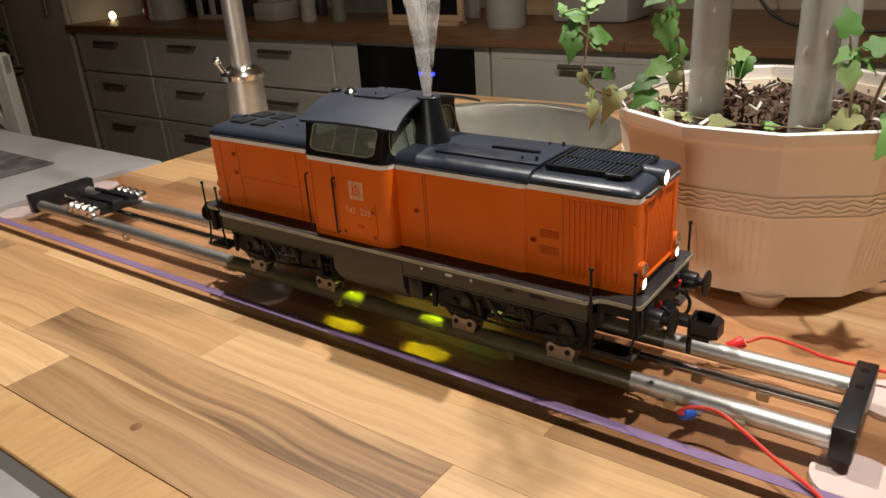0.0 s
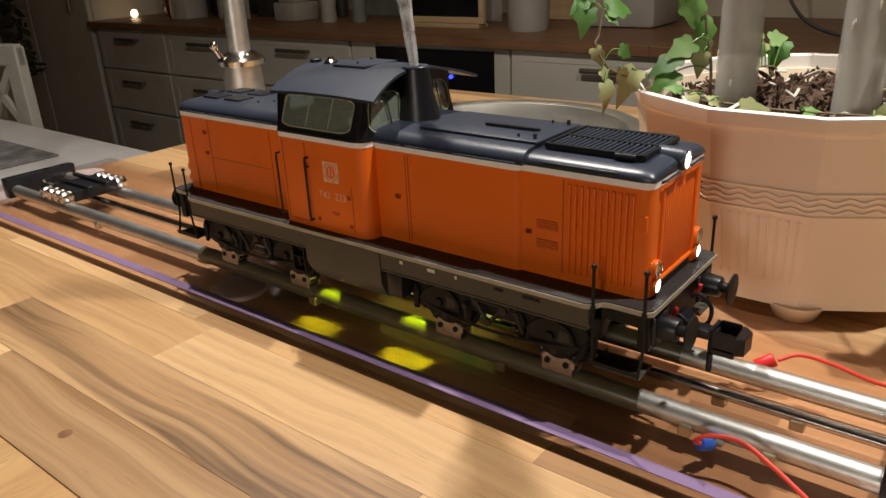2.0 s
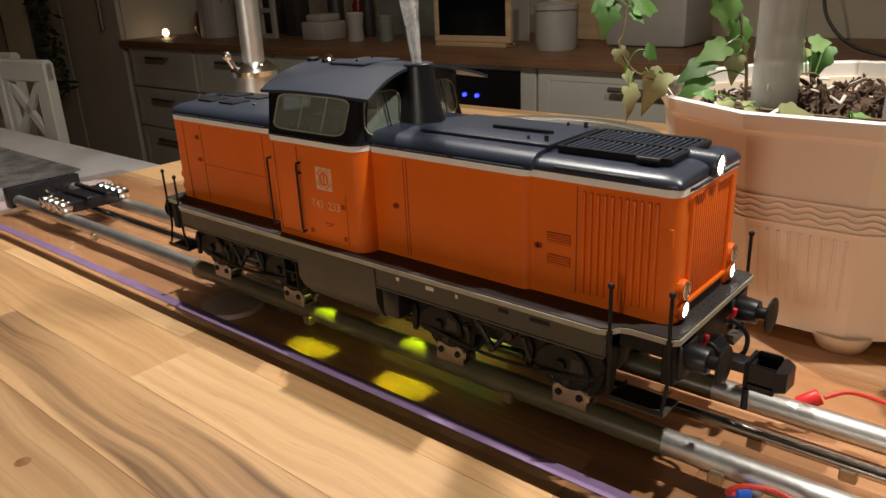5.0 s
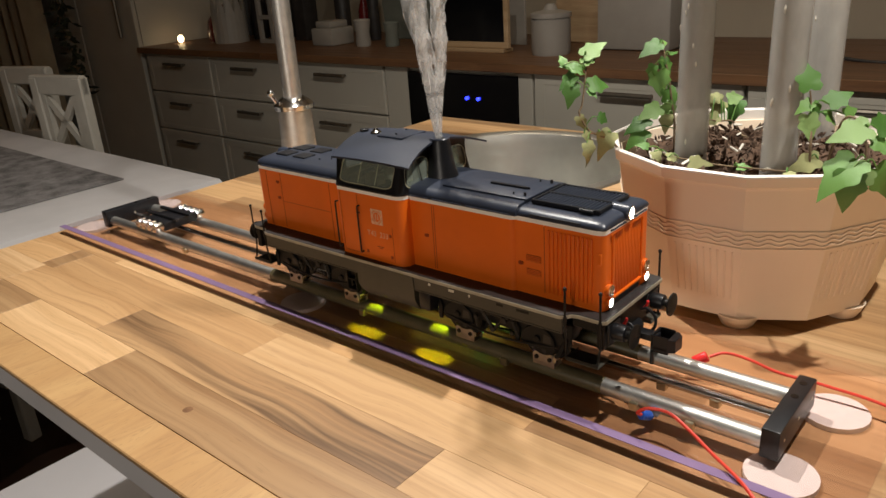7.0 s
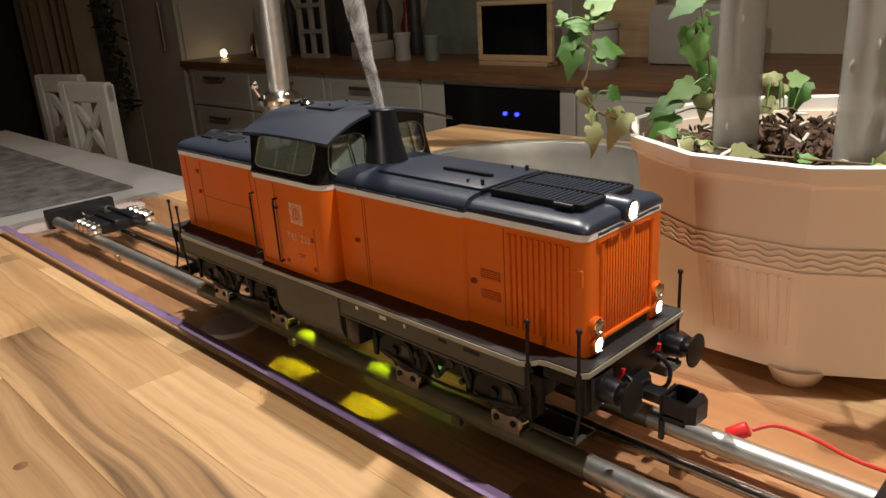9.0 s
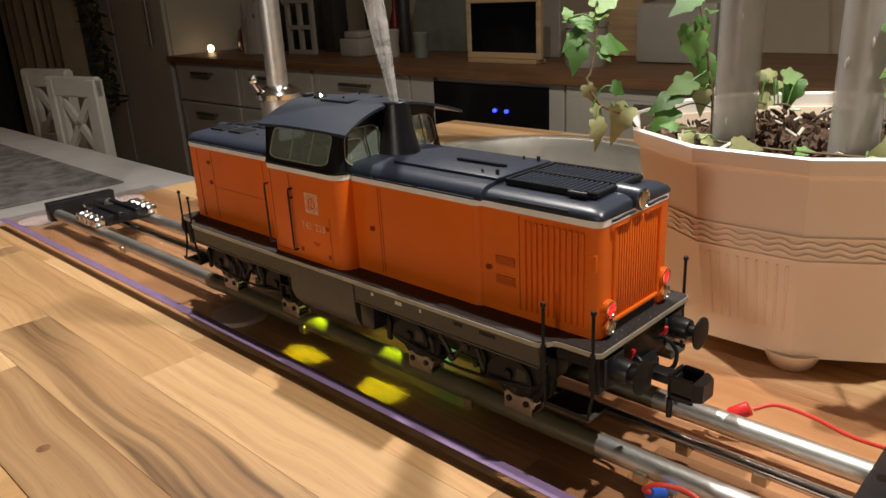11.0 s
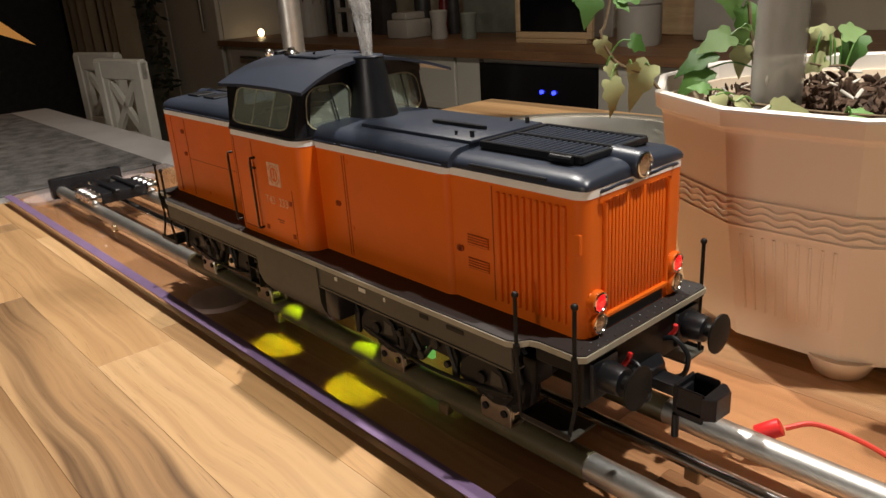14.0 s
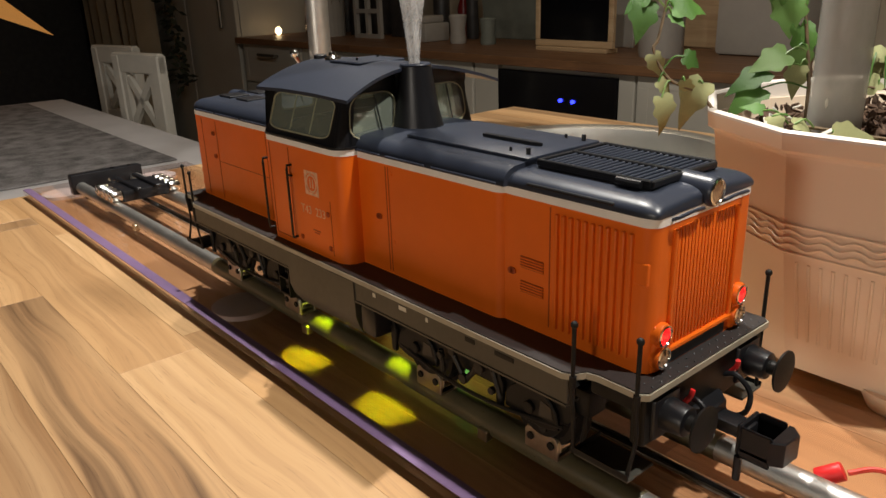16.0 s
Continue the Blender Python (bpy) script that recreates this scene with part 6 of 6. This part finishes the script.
def clear_tube(x, y, r, top, filled):
    ob = empty("clear_tube", (x, y, 0.1), "hazy clear plastic tube standing in the pot", "tube", "clear tubes in the pot")
    part("tube", lathe([(r, 0.096), (r, top), (r - 0.0012, top), (r - 0.0012, 0.096)], (x, y, 0), 32), HAZE, ob)
    rnd = random.Random(int(x * 1000))
    for k in range(7):
        a, z = rnd.uniform(3.3, 6.1), rnd.uniform(0.12, 0.24)
        part("droplet", ball((x + r * math.cos(a), y + r * math.sin(a), z), 0.0011, sub=1, squash=(0.7, 0.7, rnd.uniform(1, 3))), CHIP, ob)
    if filled:
        prof = [(0, 0.205)]
        for k in range(60):
            prof.append((r - 0.0022 - 0.0010 * (k % 2), 0.205 + k * 0.004))
        prof.append((0, 0.205 + 0.24))
        part("filter_roll", lathe(prof, (x, y, 0), 28), RIM, ob, "white ribbed roll inside the tube")


clear_tube(0.126, 0.160, 0.0118, 0.44, False)
clear_tube(0.192, 0.152, 0.0118, 0.44, False)
clear_tube(0.182, 0.283, 0.0130, 0.44, True)

# ---- ivy ----


def leaf_mesh(name, material, curl):
    """A five-lobed ivy leaf with a raised midrib, about 1 unit long from stalk to tip."""
    lobes = [(0, 0.0), (0.12, -0.08), (0.28, -0.10), (0.42, 0.04), (0.36, 0.20), (0.47, 0.36), (0.42, 0.45), (0.27, 0.55), (0.15, 0.78), (0, 1.0)]
    out = lobes + [(-x, y) for x, y in lobes[-2:0:-1]]
    bm = bmesh.new()
    mid = [bm.verts.new((0, 0.05 + 0.14 * k, -curl * (0.05 + 0.14 * k) ** 2 - 0.0)) for k in range(7)]
    ring = []
    for x, y in out:
        ring.append(bm.verts.new((x, y, -curl * y * y + 0.16 * abs(x) - 0.22 * x * x + 0.02 * math.sin(9 * y + 4 * x))))
    n = len(ring)
    for k in range(n):
        a, b = ring[k], ring[(k + 1) % n]
        my = (a.co.y + b.co.y) / 2
        i = min(6, max(0, int((my - 0.05) / 0.14)))
        bm.faces.new((a, b, mid[i]))
    bmesh.ops.remove_doubles(bm, verts=bm.verts, dist=1e-5)
    bmesh.ops.holes_fill(bm, edges=bm.edges[:], sides=8)
    return mesh_of(name, bm, material)


LEAVES = [leaf_mesh("ivy_leaf", LEAF, c) for c in (0.15, 0.4, 0.7)]
DRY = leaf_mesh("wilted_leaf", WILTED, 0.9)


def vine(label, stem, leaves, seed):
    """A vine: a stem path, and leaves as (stalk end, tip, wilted)."""
    rnd = random.Random(seed)
    ob = empty("ivy_vine", stem[0], label, "ivy", "ivy vines in the pot")
    part("stem", hose(stem, 0.0010, 6, 6, taper=0.0006), BARK, ob)
    pts = smooth_path(stem, 10)
    for k, (a, b, dry) in enumerate(leaves):
        a, b = Vector(a), Vector(b)
        near = min(pts, key=lambda q: (q - a).length)
        along = (b - a) + Vector((rnd.uniform(-1, 1), rnd.uniform(-1, 1), rnd.uniform(-1, 1))) * 0.003
        # the blade faces the lamps and the room
        face = Vector((0.45 + rnd.uniform(-0.5, 0.5), -0.65 + rnd.uniform(-0.5, 0.5), 0.75 + rnd.uniform(-0.3, 0.3)))
        y = along.normalized()
        x = y.cross(face).normalized()
        z = x.cross(y)
        size = max(0.0090, along.length * 0.94)
        lf = part("leaf", DRY if dry else LEAVES[k % 3], None, ob)
        lf.matrix_basis = Matrix.Translation(a) @ Matrix((x, y, z)).transposed().to_4x4() @ Matrix.Diagonal((size * rnd.uniform(0.78, 1.0), size, size, 1))
        if (near - a).length > 0.0015:
            part("leaf_stalk", hose([near, (near + a) / 2 + Vector((0, 0, 0.003)), a], 0.0005, 5, 4), LEAF, ob)


vine("ivy vine climbing at the rim with fresh and wilted leaves", [(0.090, 0.128, 0.106), (0.080, 0.120, 0.123), (0.068, 0.110, 0.131), (0.061, 0.107, 0.144), (0.061, 0.110, 0.149), (0.060, 0.116, 0.163), (0.059, 0.119, 0.173), (0.058, 0.122, 0.180), (0.056, 0.124, 0.187)],
     [((0.056, 0.122, 0.184), (0.068, 0.137, 0.192), 0), ((0.057, 0.120, 0.179), (0.063, 0.129, 0.185), 0), ((0.057, 0.118, 0.174), (0.046, 0.111, 0.180), 0), ((0.053, 0.113, 0.171), (0.047, 0.103, 0.163), 0), ((0.046, 0.110, 0.179), (0.042, 0.110, 0.187), 0), ((0.063, 0.118, 0.163), (0.077, 0.131, 0.163), 0), ((0.063, 0.117, 0.160), (0.071, 0.121, 0.153), 0), ((0.053, 0.110, 0.165), (0.054, 0.104, 0.150), 0), ((0.072, 0.116, 0.141), (0.082, 0.122, 0.135), 0), ((0.061, 0.106, 0.142), (0.066, 0.107, 0.133), 1), ((0.066, 0.105, 0.130), (0.073, 0.110, 0.126), 1), ((0.069, 0.104, 0.123), (0.078, 0.106, 0.110), 1), ((0.081, 0.119, 0.129), (0.076, 0.106, 0.111), 1), ((0.075, 0.113, 0.130), (0.078, 0.113, 0.123), 1)], 11)
vine("ivy vine with drooping green leaves beside a tube", [(0.106, 0.176, 0.106), (0.103, 0.181, 0.125), (0.099, 0.184, 0.140), (0.095, 0.187, 0.154), (0.090, 0.190, 0.169), (0.086, 0.192, 0.182), (0.085, 0.193, 0.186)],
     [((0.083, 0.191, 0.185), (0.072, 0.175, 0.175), 0), ((0.085, 0.191, 0.183), (0.078, 0.183, 0.180), 0), ((0.085, 0.192, 0.184), (0.086, 0.197, 0.193), 0), ((0.091, 0.194, 0.176), (0.095, 0.201, 0.182), 0), ((0.088, 0.190, 0.174), (0.083, 0.183, 0.169), 0), ((0.083, 0.183, 0.169), (0.081, 0.176, 0.159), 0), ((0.087, 0.184, 0.164), (0.091, 0.178, 0.145), 0), ((0.094, 0.185, 0.151), (0.103, 0.183, 0.132), 0), ((0.095, 0.180, 0.140), (0.106, 0.182, 0.124), 0), ((0.092, 0.176, 0.138), (0.080, 0.162, 0.131), 0), ((0.087, 0.168, 0.130), (0.073, 0.152, 0.125), 0), ((0.087, 0.164, 0.122), (0.076, 0.150, 0.115), 0), ((0.088, 0.190, 0.173), (0.096, 0.190, 0.159), 0), ((0.098, 0.179, 0.132), (0.097, 0.171, 0.119), 1)], 12)
vine("ivy vine with pale leaves behind the front tubes", [(0.140, 0.250, 0.102), (0.127, 0.259, 0.103), (0.121, 0.258, 0.113), (0.112, 0.251, 0.114), (0.105, 0.245, 0.116)],
     [((0.110, 0.257, 0.131), (0.100, 0.250, 0.137), 1), ((0.112, 0.258, 0.129), (0.105, 0.246, 0.120), 1), ((0.122, 0.267, 0.129), (0.115, 0.254, 0.115), 0), ((0.115, 0.261, 0.131), (0.124, 0.270, 0.131), 0), ((0.106, 0.254, 0.133), (0.102, 0.246, 0.125), 1), ((0.111, 0.251, 0.118), (0.103, 0.240, 0.111), 1)], 13)
vine("ivy vine with large glossy leaves beside a tube", [(0.217, 0.137, 0.104), (0.216, 0.135, 0.128), (0.214, 0.140, 0.141), (0.211, 0.144, 0.155), (0.209, 0.146, 0.163)],
     [((0.209, 0.147, 0.164), (0.203, 0.150, 0.184), 0), ((0.211, 0.145, 0.156), (0.204, 0.135, 0.150), 0), ((0.212, 0.145, 0.155), (0.218, 0.147, 0.147), 0), ((0.211, 0.141, 0.148), (0.215, 0.136, 0.130), 0), ((0.220, 0.152, 0.154), (0.229, 0.164, 0.162), 0), ((0.220, 0.148, 0.147), (0.232, 0.158, 0.143), 0), ((0.229, 0.157, 0.147), (0.237, 0.167, 0.152), 0), ((0.221, 0.137, 0.121), (0.209, 0.125, 0.119), 1)], 14)
vine("ivy vine with large dark leaves hanging over the rim", [(0.222, 0.150, 0.106), (0.232, 0.135, 0.145), (0.245, 0.110, 0.155), (0.255, 0.093, 0.148), (0.258, 0.088, 0.136)],
     [((0.255, 0.097, 0.153), (0.238, 0.079, 0.148), 0), ((0.253, 0.087, 0.136), (0.239, 0.067, 0.123), 0), ((0.252, 0.082, 0.130), (0.251, 0.070, 0.108), 0), ((0.260, 0.089, 0.130), (0.259, 0.082, 0.116), 0), ((0.263, 0.093, 0.131), (0.274, 0.094, 0.114), 0), ((0.259, 0.100, 0.152), (0.270, 0.113, 0.158), 0), ((0.258, 0.095, 0.145), (0.271, 0.105, 0.140), 0)], 47)
scraps = [((0.108, 0.135, 0.114), (0.118, 0.131, 0.112), 1), ((0.122, 0.128, 0.113), (0.131, 0.133, 0.112), 1), ((0.140, 0.125, 0.112), (0.150, 0.121, 0.112), 1), ((0.172, 0.130, 0.111), (0.180, 0.136, 0.111), 0), ((0.205, 0.128, 0.112), (0.214, 0.122, 0.113), 1), ((0.100, 0.142, 0.115), (0.094, 0.136, 0.116), 0)]
vine("ivy vine with wilted leaves lying on the soil", [(0.110, 0.150, 0.108), (0.130, 0.135, 0.111), (0.160, 0.130, 0.111), (0.215, 0.135, 0.111)], scraps, 51)

# ---- worktop staves ----
worktop = empty("island_worktop", (0.29, 0.19, TOP), "oiled solid wood worktop of staggered staves with a cross-grained edge strip", "worktop")
part("edge_strip", box(IX0, IX1, IY0 - 0.001, -0.1987, TOP - 0.004, TOP, 0.0008), LIPPING, worktop, "cross-grained edge strip")


def stave_mesh(x0, x1, y0, y1, tone):
    """A stave about its own middle; where it meets the sink it is cut round the bowl."""
    cx, cy = (x0 + x1) / 2, (y0 + y1) / 2
    near = max(x0, min(SX, x1)), max(y0, min(SY, y1))
    if (near[0] - SX) ** 2 + (near[1] - SY) ** 2 > (SR + 0.006) ** 2:
        bm = box(x0 - cx, x1 - cx, y0 - cy, y1 - cy, -0.030, 0, 0.0001)
        return mesh_of("stave", bm, STAVES[tone])
    bm = bmesh.new()
    n = max(1, round((x1 - x0) / 0.004))
    R = SR + 0.003
    keep = {}

    def vert(x, y, z):
        key = (round(x, 5), round(y, 5), z)
        if key not in keep:
            keep[key] = bm.verts.new((x - cx, y - cy, z))
        return keep[key]

    for k in range(n):
        a, b = x0 + (x1 - x0) * k / n, x0 + (x1 - x0) * (k + 1) / n

        def spans(x):
            if abs(x - SX) >= R:
                return [(y0, y1)] if SY > y1 or SY < y0 else [(y0, SY), (SY, y1)]
            h = math.sqrt(R * R - (x - SX) ** 2)
            return [(p, q) for p, q in ((y0, min(y1, SY - h)), (max(y0, SY + h), y1))]
        sa, sb = spans(a), spans(b)
        if len(sa) == 1 and len(sb) > 1:
            sa = [(sa[0][0], sa[0][1]) if q[1] - q[0] > 0 else (0, 0) for q in sb]
        if len(sb) == 1 and len(sa) > 1:
            sb = [(sb[0][0], sb[0][1]) if q[1] - q[0] > 0 else (0, 0) for q in sa]
        for (p, q), (r, t) in zip(sa, sb):
            if q - p > 0.0002 and t - r > 0.0002:
                for z, flip in ((0, False), (-0.030, True)):
                    f = [vert(a, p, z), vert(b, r, z), vert(b, t, z), vert(a, q, z)]
                    if len(set(f)) == 4:
                        try:
                            bm.faces.new(f[::-1] if flip else f)
                        except ValueError:
                            pass
    return mesh_of("stave", bm, STAVES[tone], smooth=False) if len(bm.verts) else None


# joints of the rows next to the near edge, with the tone of the stave that begins there
ROWS_NEAR = [[(-0.56, 1), (-0.42, 2), (-0.335, 0), (-0.167, 2), (0.20, 1), (0.47, 0), (0.8, 1)],
             [(-0.60, 0), (-0.42, 1), (-0.231, 3), (0.104, 0), (0.36, 2), (0.7, 1)],
             [(-0.58, 1), (-0.43, 2), (-0.405, 1), (-0.0905, 0), (0.21, 1), (0.5, 2), (0.82, 0)],
             [(-0.55, 1), (-0.36, 0), (-0.11, 1), (0.13, 2), (0.40, 0), (0.75, 1)]]


def lay_staves():
    rnd = random.Random(17)
    gap = 0.00006
    y, w, row = -0.1985, 0.0414, 0
    while y < IY1 - 0.005:
        w = min(w, IY1 - y)
        joints = list(ROWS_NEAR[row]) if row < len(ROWS_NEAR) else []
        if not joints:
            x = IX0 - rnd.uniform(0.0, 0.14)
            while x < IX1:
                joints.append((x, rnd.choice((0, 0, 1, 1, 2))))
                x += rnd.uniform(0.17, 0.34)
        joints.append((IX1 + 0.2, 0))
        for (x, tone), (nx, _) in zip(joints, joints[1:]):
            a, b = max(IX0, x), min(IX1, nx)
            if b - a > 0.006:
                data = stave_mesh(a + gap, b - gap, y + gap, y + w - gap, tone)
                if data:
                    so = part("stave", data, None, worktop)
                    so.location = ((a + b) / 2, y + w / 2, TOP - rnd.uniform(0, 0.00012))
        y += w
        row += 1


lay_staves()
part("knot", lathe([(0, TOP + 0.00005), (0.0022, TOP + 0.00012), (0.0034, TOP + 0.00002), (0.0034, TOP - 0.001), (0, TOP - 0.001)], (-0.060, -0.180, 0), 18), KNOT, worktop, "small round knot")

# ---- movement ----
# seconds, lean to camera left in degrees, lean along the view, spread of the wisps in degrees
PUFFS = [(0.0, 2, 0, 8.5), (0.5, 3, 0, 7), (0.8, 4, 0, 2.5), (1.1, 5, 0, 1.2), (1.5, 5, 0, 0.7), (2.0, 5, 0, 0.5), (2.5, 5, 0, 0.4), (3.0, 5, 0, 0.5), (3.5, 4, 0, 0.6), (4.0, 5, 0, 0.8),
         (4.5, 6, 0, 1.5), (5.0, 6, 0, 2.8), (5.3, 3, 0, 6.5), (6.0, 0, 0, 7.5), (6.7, 3, 0, 7), (7.3, 4, 0, 6.5), (7.5, 5, 0, 6), (7.8, 6, 0, 5), (8.0, 7, 0, 4.5), (8.3, 7, 0, 2.5), (8.5, 8, 0, 1.2),
         (9.0, 9, 0, 0.6), (9.5, 9, 0, 0.5), (10.3, 8, 0, 0.6), (11.0, 8, 0, 0.6), (11.5, 8, 0, 0.6), (12.0, 8, 0, 0.7), (12.5, 7, 0, 0.9), (13.0, 6, 0, 2), (13.5, 5, 0, 3), (14.0, 4, 0, 4.5), (14.5, 4, 0, 4.5), (15.0, 3, 0, 4.5), (15.5, 3, 0, 5), (16.0, 2, 0, 5)]


def motions():
    left = Vector((-0.72, -0.69, 0))
    for k, w in enumerate(WISPS):
        rnd = random.Random(70 + k)
        a0 = 2 * math.pi * k / len(WISPS)
        rows = []
        for t, lean, along, spread in PUFFS:
            a = a0 + 0.8 * t + rnd.uniform(-0.3, 0.3)
            f = spread * (0.25 + 0.75 * ((k * 5) % len(WISPS)) / (len(WISPS) - 1))
            up = Vector((0, 0, 1)) + left * math.tan(radians(lean)) + Vector((math.cos(a), math.sin(a), 0)) * math.tan(radians(f))
            turn = up.to_track_quat("Z", "Y").to_matrix().to_4x4()
            m = Matrix.Translation((0.0010 * math.cos(a), 0.0010 * math.sin(a), 0.0)) @ turn @ Matrix.Rotation(1.1 * t * (1 if k % 2 else -1) + rnd.uniform(-0.2, 0.2), 4, "Z")
            rows.append((t, m))
        walk(w, rows)
    for k, axle in enumerate(WHEELS):
        home = axle.location.copy()
        walk(axle, [(t / 2, Matrix.Translation(home) @ Matrix.Rotation(radians(70 * t), 4, "Y")) for t in range(33)])
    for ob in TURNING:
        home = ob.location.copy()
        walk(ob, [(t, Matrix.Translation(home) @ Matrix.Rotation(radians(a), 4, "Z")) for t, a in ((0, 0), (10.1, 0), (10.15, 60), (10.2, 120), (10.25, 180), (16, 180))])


motions()
